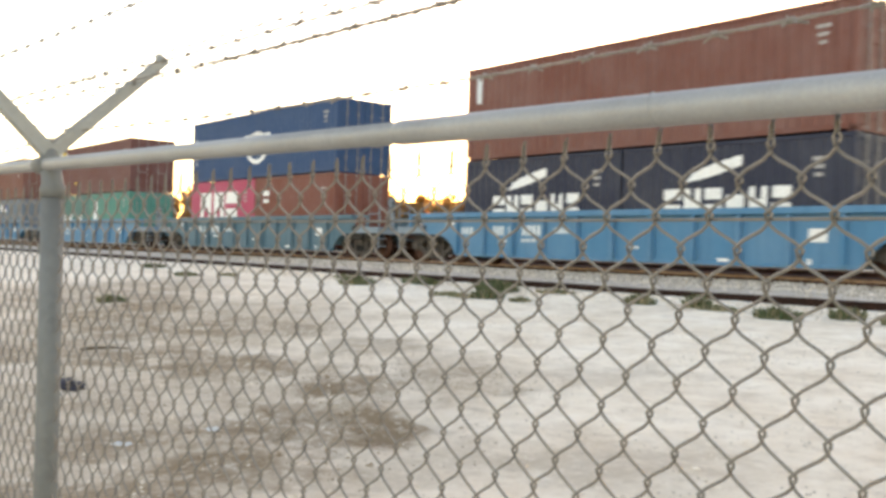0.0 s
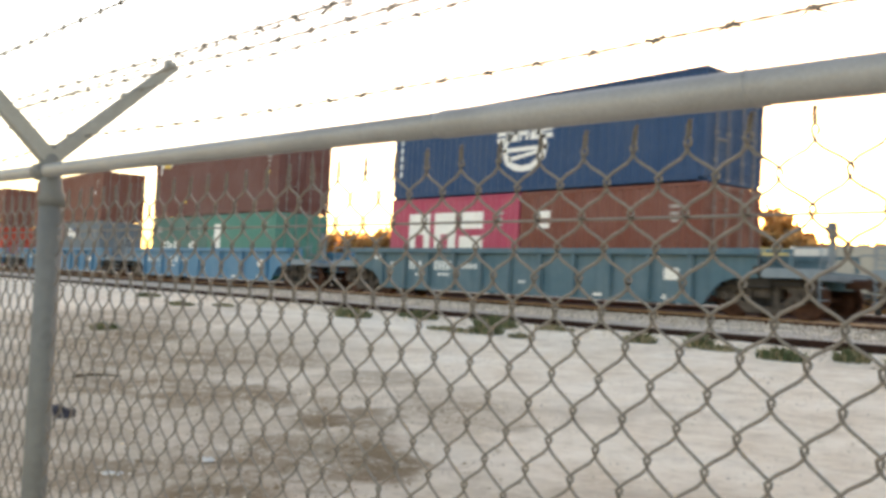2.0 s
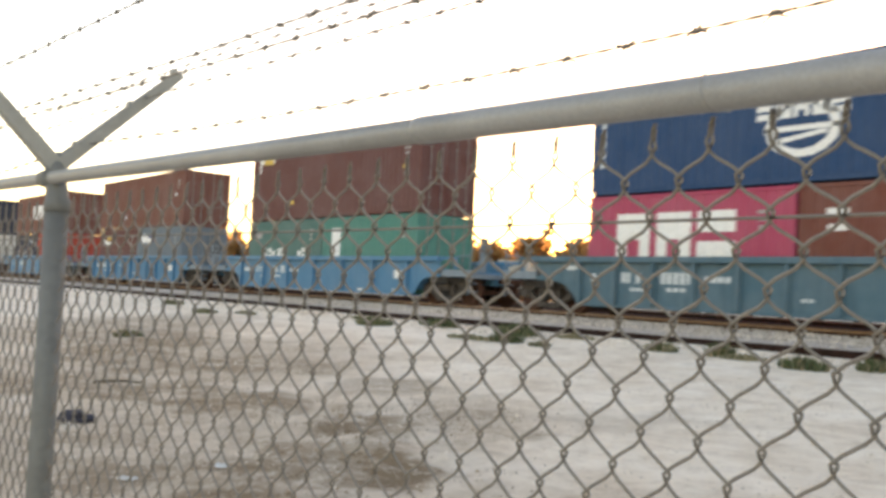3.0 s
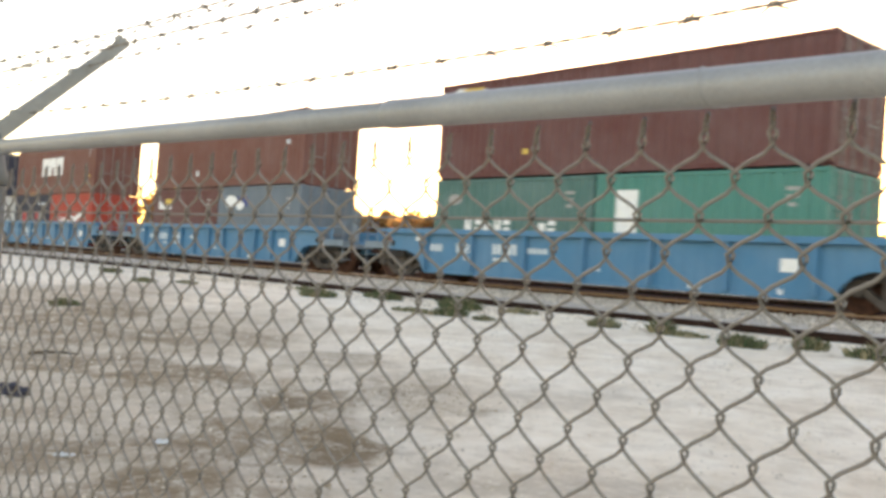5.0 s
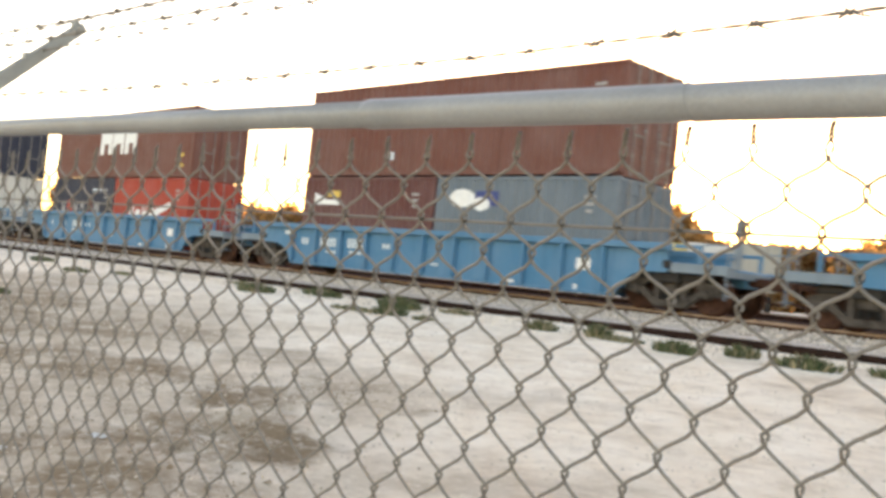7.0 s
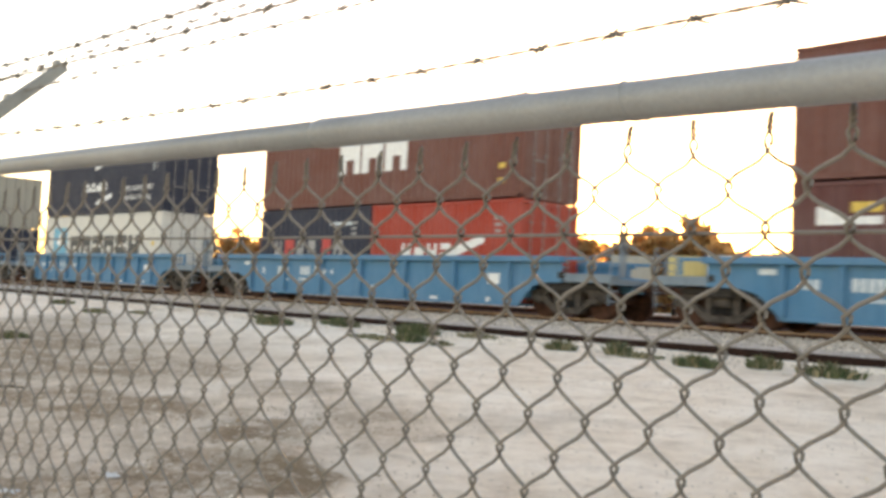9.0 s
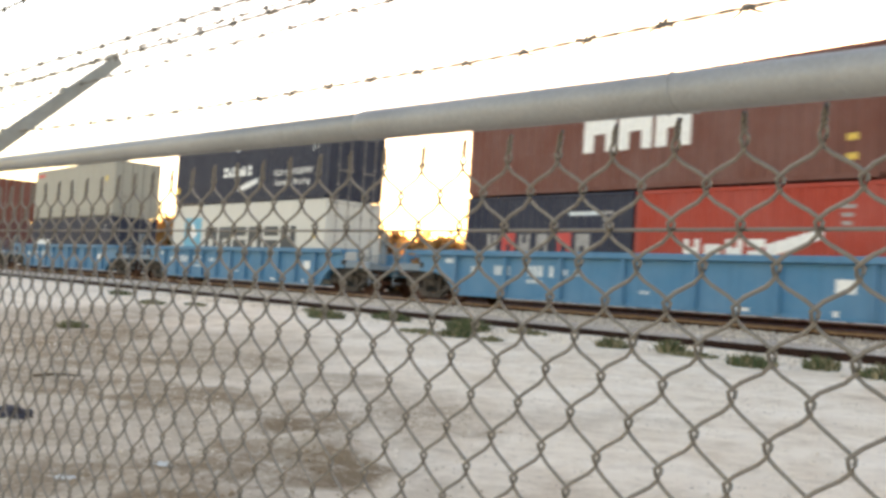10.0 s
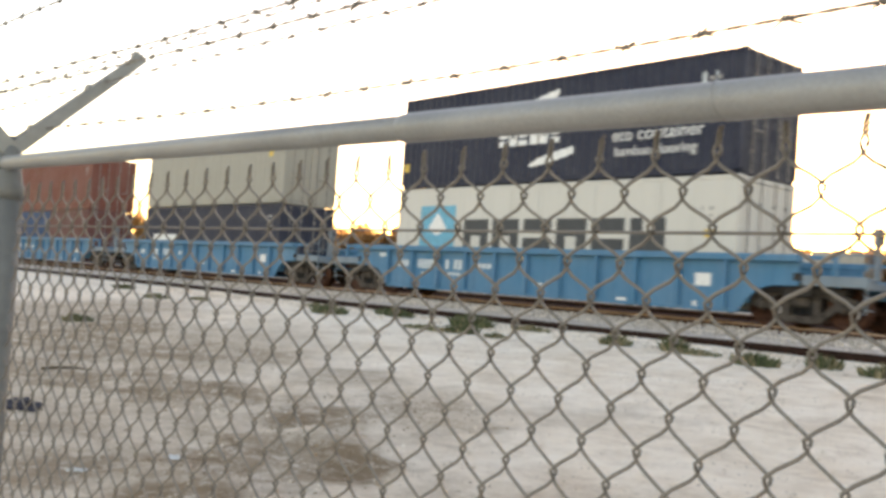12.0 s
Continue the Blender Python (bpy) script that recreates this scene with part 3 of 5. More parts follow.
def container_meshes(L, H, key, reefer):
    """The meshes of a container of that length and height, in its paint; its origin is at the middle of its base."""
    if (L, H, key, reefer) in C_CACHE:
        return C_CACHE[(L, H, key, reefer)]
    pt, h2, w2 = PAINT[key], L / 2, C_W / 2
    out = []
    zi0, zi1 = 0.16, H - 0.10
    if reefer:
        for y, s in ((-w2 + 0.02, -1), (w2 - 0.02, 1)):
            n_ = 12
            for i in range(n_):
                bm = bmesh.new()
                a, b = -h2 + 0.1 + (L - 0.2) * i / n_, -h2 + 0.1 + (L - 0.2) * (i + 1) / n_
                box(bm, a + 0.004, b - 0.004, min(y, y - s * 0.06), max(y, y - s * 0.06), zi0, zi1, 0.004)
                out.append(("side_panel", mesh_of("side_panel", bm, pt)))
    else:
        out.append(("side_panel", mesh_of("side_panel", corrugated(L - 0.30, zi0, zi1, lambda s, d, z: (-h2 + 0.15 + s, -w2 + 0.012 + d, z)), pt)))
        out.append(("side_panel", mesh_of("side_panel", corrugated(L - 0.30, zi0, zi1, lambda s, d, z: (-h2 + 0.15 + s, w2 - 0.012 - d, z)), pt)))
    out.append(("end_panel", mesh_of("end_panel", corrugated(C_W - 0.26, zi0, zi1, lambda s, d, z: (-h2 + 0.03 + d, -w2 + 0.13 + s, z)), pt)))
    out.append(("roof_panel", mesh_of("roof_panel", corrugated(L - 0.30, -w2 + 0.07, w2 - 0.07, lambda s, d, z: (-h2 + 0.15 + s, z, H - 0.012 - d * 0.6)), pt)))
    for sy in (-1, 1):
        y0, y1 = sorted((sy * w2, sy * (w2 - 0.07)))
        out.append(("top_rail", mesh_of("top_rail", boxed(-h2 + 0.17, h2 - 0.17, y0 + 0.004, y1, H - 0.10, H - 0.012, bevel=0.006), pt)))
        out.append(("bottom_rail", mesh_of("bottom_rail", boxed(-h2 + 0.17, h2 - 0.17, min(sy * (w2 - 0.03), sy * (w2 - 0.09)), max(sy * (w2 - 0.03), sy * (w2 - 0.09)), 0.050, 0.165, bevel=0.008), pt)))
    for sx in (-1, 1):
        x0, x1 = sorted((sx * h2, sx * (h2 - 0.15)))
        for sy in (-1, 1):
            y0, y1 = sorted((sy * w2, sy * (w2 - 0.14)))
            out.append(("corner_post", mesh_of("corner_post", boxed(x0 + 0.005, x1 - 0.005, y0 + 0.003, y1 - 0.003, 0.125, H - 0.12, bevel=0.012), pt)))
        out.append(("end_header", mesh_of("end_header", boxed(x0 + 0.01, x1 - 0.01, -w2 + 0.16, w2 - 0.16, H - 0.13, H - 0.016, bevel=0.008), pt)))
        out.append(("end_sill", mesh_of("end_sill", boxed(x0 + 0.01, x1 - 0.01, -w2 + 0.16, w2 - 0.16, 0.012, 0.15, bevel=0.008), pt)))
        for sy in (-1, 1):
            for sz in (0, 1):
                xa, xb = sorted((sx * h2, sx * (h2 - 0.178)))
                ya, yb = sorted((sy * w2, sy * (w2 - 0.162)))
                if sz == 0:
                    # a hollow casting: plates above and below, pillars at its corners, open towards the side and the end
                    bm = boxed(xa, xb, ya, yb, 0.0, 0.014, bevel=0.003)
                    box(bm, xa, xb, ya, yb, 0.106, 0.124, 0.003)
                    for px in (xa + 0.002, xb - 0.024):
                        for py in (ya + 0.002, yb - 0.024):
                            box(bm, px, px + 0.022, py, py + 0.022, 0.0145, 0.1055)
                    out.append(("corner_casting", mesh_of("corner_casting", bm, pt)))
                    continue
                bm = boxed(xa, xb, ya, yb, H - 0.118, H, bevel=0.010)
                # the lifting hole, a dark recess with a raised lip
                yo = sy * (w2 - 0.0005)
                zc, xc = H - 0.059, sx * (h2 - 0.09)
                for dx, dz, ex, ez in ((-0.047, 0, 0.01, 0.04), (0.047, 0, 0.01, 0.04), (0, -0.036, 0.04, 0.008), (0, 0.036, 0.04, 0.008)):
                    box(bm, xc + dx - ex, xc + dx + ex, min(yo, yo + sy * 0.006), max(yo, yo + sy * 0.006), zc + dz - ez, zc + dz + ez)
                out.append(("corner_casting", mesh_of("corner_casting", bm, pt)))
    for sy in (-1, 1):
        bm = bmesh.new()
        y0, y1 = sorted((sy * 0.012, sy * (w2 - 0.15)))
        box(bm, h2 - 0.075, h2 - 0.035, y0, y1, 0.16, H - 0.14, 0.006)
        for k in range(5):
            z = 0.28 + k * (H - 0.68) / 4
            if not reefer:
                box(bm, h2 - 0.045, h2 - 0.020, y0 + 0.07, y1 - 0.07, z, z + (H - 0.9) / 5.6, 0.008)
        door = ("door", mesh_of("door", bm, pt))
        rods = []
        for fy in (0.27, 0.73):
            yr = y0 + (y1 - y0) * fy
            bm = tube(bmesh.new(), [(h2 + 0.004, yr, 0.06), (h2 + 0.004, yr, H - 0.05)], 0.017, 8)
            for z in (0.09, 0.55, 1.2, H - 0.6, H - 0.09):
                box(bm, h2 - 0.035, h2 + 0.018, yr - 0.045, yr + 0.045, z - 0.03, z + 0.03, 0.004)
            box(bm, h2 + 0.01, h2 + 0.03, yr - 0.02, yr + 0.30 * (1 if fy < 0.5 else -1), 1.02, 1.06)
            rods.append(("lock_rod", mesh_of("lock_rod", bm, M_ROD)))
        out.append((door, rods))
    C_CACHE[(L, H, key, reefer)] = out
    return out


def container(L, H, key, label, reefer=False):
    root = tagged(new("shipping_container"), label, "container", "containers on the train")
    for item in container_meshes(L, H, key, reefer):
        if isinstance(item[0], tuple):
            (nm, me), rods = item
            d = part(nm, me, None, root)
            for rn, rme in rods:
                part(rn, rme, None, d, "zinc-coated lock rod")
        else:
            part(item[0], item[1], None, root)
    return root


def marking(root, L, strips, mat, label, flat=False, out=0.004):
    """Paint on the near side. strips: x0, x1 from the left end, low z and high z at either end; it follows the waves."""
    bm = bmesh.new()
    for x0, x1, lo0, hi0, lo1, hi1 in strips:
        xs = {x0, x1}
        if not flat:
            k = math.floor((x0 - 0.15) / 0.276)
            while 0.15 + k * 0.276 < x1:
                xs |= {0.15 + k * 0.276 + a for a, _ in WAVE[:-1] if x0 < 0.15 + k * 0.276 + a < x1}
                k += 1
        xs = sorted(xs)
        prev = None
        for x in xs:
            q = (x - x0) / (x1 - x0)
            d = (0.020 if flat else 0.012 + wave_depth(x - 0.15)) - out
            cur = [bm.verts.new((-L / 2 + x, -C_W / 2 + d, lo0 + (lo1 - lo0) * q)), bm.verts.new((-L / 2 + x, -C_W / 2 + d, hi0 + (hi1 - hi0) * q))]
            if prev:
                bm.faces.new((prev[0], cur[0], cur[1], prev[1]))
            prev = cur
    bmesh.ops.remove_doubles(bm, verts=bm.verts, dist=0.0015)
    left = set(bm.faces)
    while left:
        seed, isle = [left.pop()], []
        while seed:
            f = seed.pop()
            isle.append(f)
            for v in f.verts:
                for g in v.link_faces:
                    if g in left:
                        left.discard(g)
                        seed.append(g)
        one = bmesh.new()
        for f in isle:
            one.faces.new([one.verts.new(v.co) for v in f.verts])
        bmesh.ops.remove_doubles(one, verts=one.verts, dist=0.0008)
        part("marking", one, mat, root, label)
    bm.free()


def rect(x0, x1, z0, z1):
    return (x0, x1, z0, z1, z0, z1)


# ---------------- well wagons ----------------
SILL_B, SILL_T = 0.999, 2.256
WHEEL_R = 0.455
TRUCK_X = 7.62
CAR_CACHE = {}


def sideframe_mesh():
    bm = bmesh.new()
    # top and bottom members with open windows between them
    for pts in ([(-1.20, 0.40), (-1.18, 0.62), (-0.95, 0.70), (-0.55, 0.84), (0.55, 0.84), (0.95, 0.70), (1.18, 0.62), (1.20, 0.40), (0.82, 0.46), (0.55, 0.66), (-0.55, 0.66), (-0.82, 0.46)],
                [(-0.86, 0.47), (-0.70, 0.52), (-0.34, 0.24), (-0.40, 0.12)], [(0.70, 0.52), (0.86, 0.47), (0.40, 0.12), (0.34, 0.24)],
                [(-0.42, 0.11), (-0.42, 0.26), (0.42, 0.26), (0.42, 0.11)], [(-0.40, 0.2), (-0.40, 0.7), (-0.27, 0.7), (-0.27, 0.2)], [(0.27, 0.2), (0.27, 0.7), (0.40, 0.7), (0.40, 0.2)]):
        extrude_xz(bm, pts, -0.075, 0.075)
    for x in (-0.89, 0.89):
        tube(bm, [(x, -0.16, 0.455), (x, 0.05, 0.455)], [0.10, 0.13], 14)
        tube(bm, [(x, -0.19, 0.455), (x, -0.16, 0.455)], [0.055, 0.10], 14)
    return mesh_of("side_frame", bm, M_TRUCK)


def wheelset_mesh():
    """Axle and two wheels, round y; the origin on the axle."""
    bm = bmesh.new()
    for s in (-1, 1):
        prof = [(0.0, 0.0), (0.16, 0.015), (0.20, 0.03), (0.37, 0.012), (0.40, -0.02), (0.455, -0.02), (0.459, 0.085), (0.486, 0.095), (0.486, 0.125), (0.40, 0.125), (0.36, 0.09), (0.18, 0.10), (0.14, 0.16), (0.09, 0.16)]
        rings = []
        for r, a in prof:
            y = s * (0.815 - a)
            rings.append([bm.verts.new((max(r, 0.001) * math.cos(2 * math.pi * k / 28), y, max(r, 0.001) * math.sin(2 * math.pi * k / 28))) for k in range(28)])
        for u, v in zip(rings, rings[1:]):
            for k in range(28):
                bm.faces.new((u[k], u[(k + 1) % 28], v[(k + 1) % 28], v[k]))
    tube(bm, [(0, -1.05, 0), (0, -0.7, 0), (0, 0, 0), (0, 0.7, 0), (0, 1.05, 0)], [0.075, 0.09, 0.08, 0.09, 0.075], 14)
    return mesh_of("wheelset", bm, M_WHEEL, True)


def spring_mesh():
    bm = bmesh.new()
    for x in (-0.17, 0.0, 0.17):
        tube(bm, [(x + 0.062 * math.cos(a), 0.062 * math.sin(a), 0.27 + a * 0.0085) for a in np.linspace(0, 10 * math.pi, 66)], 0.016, 5)
    return mesh_of("spring", bm, M_BLACK)


def wagon_meshes(key, ribs):
    """Wagon parts that carry paint; the origin is under the middle, at the rail top's height z = 0."""
    if (key, ribs) in CAR_CACHE:
        return CAR_CACHE[(key, ribs)]
    pt = PAINT[key]
    out = []
    b, t = SILL_B - RAIL_Z, SILL_T - RAIL_Z
    for s in (-1, 1):
        y0, y1 = sorted((s * 1.40, s * 1.44))
        bm = bmesh.new()
        # web of the side: a long plate, cut away over the trucks
        extrude_xz(bm, [(-6.12, b), (6.34, b), (6.62, b + 0.34), (6.80, b + 0.50), (7.10, b + 0.60), (7.72, b + 0.62), (7.72, t - 0.10), (-7.80, t - 0.10), (-7.80, b + 0.62), (-7.05, b + 0.60), (-6.66, b + 0.50), (-6.44, b + 0.34)], y0, y1)
        side = ("side_plate", mesh_of("side_plate", bm, pt))
        y0, y1 = sorted((s * 1.36, s * 1.60))
        chord = ("top_chord", mesh_of("top_chord", boxed(-7.86, 7.78, y0, y1, t - 0.15, t, bevel=0.012), pt))
        y0, y1 = sorted((s * 1.30, s * 1.47))
        low = ("bottom_chord", mesh_of("bottom_chord", boxed(-6.15, 6.30, y0, y1, b - 0.03, b + 0.05, bevel=0.01), pt))
        out += [side, chord, low]
        y0, y1 = sorted((s * 1.441, s * 1.57))
        rib = mesh_of("rib", extrude_xz(bmesh.new(), [(-0.05, b + 0.052), (0.05, b + 0.052), (0.05, t - 0.152), (-0.05, t - 0.152)], y0, y1), pt)
        n_ = round(12.1 / ribs)
        out += [("rib", rib, (-6.05 + 12.1 * i / n_, 0, 0)) for i in range(n_ + 1)]
    for s in (-1, 1):
        bm = bmesh.new()
        # end frame over the truck: deck, bulkhead of the well, centre sill
        box(bm, *sorted((s * 6.35, s * 6.42)), -1.36, 1.36, b + 0.2, t - 0.35, 0.01)
        box(bm, *sorted((s * 6.42, s * 9.06)), -1.02, 1.02, b + 0.72, b + 0.80, 0.02)
        box(bm, *sorted((s * 6.42, s * 9.0)), -0.28, 0.28, b + 0.42, b + 0.72, 0.02)
        for y in (-1.0, 1.0):
            extrude_xz(bm, [(s * 6.42, b + 0.8), (s * 7.5, b + 0.8), (s * 6.42, t - 0.30)], y - 0.02, y + 0.02)
        out.append(("end_frame", mesh_of("end_frame", bm, pt)))
        # the platform past the side: a floor plate with a rolled edge and open treads
        bm = boxed(*sorted((s * 7.86, s * 9.16)), -1.40, -1.03, b + 0.76, b + 0.82, bevel=0.008)
        box(bm, *sorted((s * 7.86, s * 9.16)), 1.03, 1.40, b + 0.76, b + 0.82, 0.008)
        for y in (-1.43, 1.41):
            box(bm, *sorted((s * 7.80, s * 9.18)), y, y + 0.02, b + 0.63, b + 0.84, 0.004)
        box(bm, *sorted((s * 9.07, s * 9.14)), -1.40, 1.40, b + 0.60, b + 0.75, 0.01)
        out.append(("end_platform", mesh_of("end_platform", bm, PAINT["platform"]), (0, 0, 0), "faded grey-blue end platform"))
        for y in (-1.44, 1.36):
            # an open bracket that carries the top chord on to the platform
            bm = boxed(*sorted((s * 7.86, s * 8.52)), y, y + 0.08, t - 0.09, t - 0.01, bevel=0.008)
            box(bm, *sorted((s * 8.44, s * 8.52)), y, y + 0.08, b + 0.85, t - 0.092, 0.006)
            out.append(("end_bracket", mesh_of("end_bracket", bm, pt)))
            # a solid dark block; its colour stands for the shade in the hole
            bm = boxed(*sorted((s * 7.62, s * 7.76)), y - 0.02, y + 0.10, b + 0.72, b + 0.88)
            out.append(("jacking_socket", mesh_of("jacking_socket", bm, M_UNDER_DARK), (0, 0, 0), "dark square jacking socket"))
        bm = boxed(*sorted((s * 6.75, s * 8.62)), -1.18, 1.18, b + 0.46, b + 0.60, bevel=0.03)
        box(bm, *sorted((s * 7.30, s * 7.94)), -1.28, 1.28, b + 0.40, b + 0.70, 0.03)
        out.append(("body_bolster", mesh_of("body_bolster", bm, M_UNDER_DARK), (0, 0, 0), "grimy dark body bolster"))
        for y in (-1.38, 1.38):
            bm = bmesh.new()
            tube(bm, [(s * 9.12, y, b + 0.1), (s * 9.14, y, t + 0.20), (s * 9.14, y * 0.72, t + 0.20), (s * 9.12, y * 0.72, b + 0.82)], 0.02, 6)
            for z in (b + 0.2, b + 0.45, b + 1.05):
                tube(bm, [(s * 9.13, y, z), (s * 9.13, y * 0.75, z)], 0.016, 6)
            out.append(("grab_rail", mesh_of("grab_rail", bm, PAINT["platform"])))
            bm = tube(bmesh.new(), [(s * 8.50, y, t - 0.02), (s * 8.62, y, t + 0.02), (s * 9.13, y, t + 0.02)], 0.018, 6)
            out.append(("hand_rail", mesh_of("hand_rail", bm, PAINT["platform"])))
    # the brake stand on one end: a column, a box and a hand wheel
    bm = boxed(8.98, 9.10, -0.86, -0.70, b + 0.80, b + 1.80, bevel=0.012)
    box(bm, 8.94, 9.12, -0.90, -0.66, b + 1.50, b + 1.86, 0.02)
    out.append(("brake_stand", mesh_of("brake_stand", bm, PAINT["platform"]), (0, 0, 0), "grey-blue brake stand"))
    bm = tube(bmesh.new(), [(9.17, -0.78 + 0.27 * math.cos(a), b + 1.66 + 0.27 * math.sin(a)) for a in np.linspace(0, 2 * math.pi, 25)], 0.016, 6)
    for a in np.linspace(0, math.pi, 4)[:3]:
        tube(bm, [(9.16, -0.78 + 0.27 * math.cos(a), b + 1.66 + 0.27 * math.sin(a)), (9.16, -0.78 - 0.27 * math.cos(a), b + 1.66 - 0.27 * math.sin(a))], 0.011, 6)
    out.append(("brake_wheel", mesh_of("brake_wheel", bm, M_TRUCK), (0, 0, 0), "dark steel brake hand wheel"))
    beam = mesh_of("floor_beam", boxed(-0.12, 0.12, -1.295, 1.295, b - 0.02, b + 0.04), pt)
    out += [("floor_beam", beam, (-5.9 + k * 11.8 / 6, 0, 0)) for k in range(7)]
    CAR_CACHE[(key, ribs)] = out
    return out


ME_FRAME, ME_WHEELS, ME_SPRING = sideframe_mesh(), wheelset_mesh(), spring_mesh()


def coupler_mesh(s):
    bm = boxed(*sorted((s * 8.9, s * 9.62)), -0.09, 0.09, 0.72, 0.92, bevel=0.03)
    box(bm, *sorted((s * 9.5, s * 9.80)), -0.17, 0.17, 0.66, 0.97, 0.04)
    tube(bm, [(s * 8.95, 0.35, 0.8), (s * 9.2, 0.38, 0.45), (s * 9.5, 0.36, 0.36), (s * 9.78, 0.2, 0.46)], 0.03, 8)
    return mesh_of("coupler", bm, M_WHEEL)


ME_COUPLER = {s: coupler_mesh(s) for s in (-1, 1)}
ME_BOLSTER = mesh_of("bolster", boxed(-0.22, 0.22, -1.12, 1.12, 0.44, 0.66, bevel=0.03), M_TRUCK)


def well_wagon(key, ribs, label):
    root = tagged(new("well_wagon"), label, "railway wagon", "wagons of the train")
    for name, me, *at in wagon_meshes(key, ribs):
        part(name, me, None, root, at[1] if len(at) > 1 else "", at=pose(*at[0]) if at else None)
    for s in (-1, 1):
        part("coupler", ME_COUPLER[s], None, root, "rusted steel coupler")
        truck = part("truck", ME_BOLSTER, None, root, "grimy cast steel two-axle truck", at=pose(s * TRUCK_X, 0, 0))
        for y in (-1.0, 1.0):
            part("side_frame", ME_FRAME, None, truck, at=pose(0, y, 0, 0, 0, 0 if y < 0 else 180))
            part("spring", ME_SPRING, None, truck, at=pose(0, y, 0))
        for x in (-0.89, 0.89):
            w = part("wheelset", ME_WHEELS, None, truck, "brown steel wheels on an axle", at=pose(x, 0, WHEEL_R))
            WHEELSETS.append(w)
    return root


def wagon_marks(root, seed, light):
    """Stencilled bars, white labels and a pale plate for a lit slit, on the near side of a wagon."""
    rnd = random.Random(seed)
    b = SILL_B - RAIL_Z
    y = -1.446
    def plate(x0, x1, z0, z1, mat, lab):
        part("label_and_slit_plate", boxed(x0, x1, y - 0.003, y, z0, z1), mat, root, lab)
    if light:
        plate(5.25, 5.66, b + 0.52, b + 0.80, M_MARK, "white label plate")
        plate(5.22, 5.32, b + 0.05, b + 0.17, M_MARK, "white label plate")
        # pale plate painted where light shows through a slit under the chord
        plate(-6.60, -6.22, b + 0.90, b + 1.02, M_STENCIL, "pale plate in place of a lit slit")
        plate(3.05, 3.35, b + 0.06, b + 0.13, M_MARK, "white label plate")
    for x, w, h, z in ((-4.62, 0.80, 0.26, 0.60), (-3.35, 0.95, 0.28, 0.60), (-3.2, 0.6, 0.09, 0.42), (-2.05, 0.75, 0.14, 0.66), (-5.75, 0.55, 0.20, 0.62), (-4.5, 0.5, 0.08, 0.40), (0.4, 0.3, 0.07, 0.3)):
        x += rnd.uniform(-0.15, 0.15)
        n_ = max(2, int(w / 0.16))
        for i in range(n_):
            if rnd.random() < 0.85:
                plate(x + w * i / n_, x + w * (i + 0.72) / n_, b + z, b + z + h, M_STENCIL, "faded white stencil bar")


# ---------------- the train ----------------
PITCH = 19.571
MOVERS = []      # thing, place at the train's zero
WHEELSETS = []
JOINT = 3.824
#          offset, joint height, upper height, wagon paint, ribs
CARS = [
    (0.03, -0.02, 2.776, "carblue", 1.22),
    (0.19, 0.02, 2.736, "carteal", 1.22),
    (-0.13, -0.10, 2.846, "carblue", 1.95),
    (-0.14, -0.03, 2.796, "carblue", 1.22),
    (-0.07, -0.03, 2.796, "carblue", 1.95),
    (-0.02, 0.22, 2.866, "carblue", 1.22),
    (0.14, -0.06, 2.876, "carblue", 1.22),
    (0.0, 0.0, 2.83, "carblue", 1.22),
    (0.0, 0.0, 2.83, "carblue", 1.22),
    (0.0, 0.0, 2.83, "carblue", 1.22),
]
L40, L20 = 12.19, 6.058
FLOOR_Z = SILL_B + 0.044  # top of the beams in the well


def load(i, up, low):
    """Wagon i with its upper container and the one or two below it."""
    off, dz, h, key, ribs = CARS[i]
    right = (5 - i) * PITCH + off
    mid = right - L40 / 2
    dull = "grey-teal" if key == "carteal" else "light blue"
    w = well_wagon(key, ribs, "weathered %s steel well wagon with ribbed sides" % dull)
    wagon_marks(w, 70 + i, True)
    MOVERS.append((w, (mid, TRACK_Y, RAIL_Z)))
    joint = JOINT + dz
    ups = container(L40, h, *up)
    MOVERS.append((ups, (mid, TRACK_Y, joint)))
    lows = []
    lh = joint - FLOOR_Z
    if len(low) == 1:
        c = container(L40, lh, *low[0])
        MOVERS.append((c, (mid, TRACK_Y, FLOOR_Z)))
        lows.append(c)
    else:
        for s, spec in zip((-1, 1), low):
            c = container(L20, lh, *spec)
            MOVERS.append((c, (mid + s * (L40 - L20) / 2, TRACK_Y, FLOOR_Z)))
            lows.append(c)
    for c in [ups] + lows:
        small_marks(c, i)
    return ups, lows, joint


def small_marks(c, i):
    """The number, code and weight bars at the right end, small print, a light glint plate at the left."""
    L = L40 if any(ch.bound_box[4][0] > 4 for ch in c.children) else L20
    st = []
    for k in range(3):
        st.append(rect(L - 0.95 + 0.03 * k, L - 0.62 - 0.04 * k, 2.20 - 0.17 * k, 2.28 - 0.17 * k))
    marking(c, L, st, M_FAINT, "worn grey code bars")


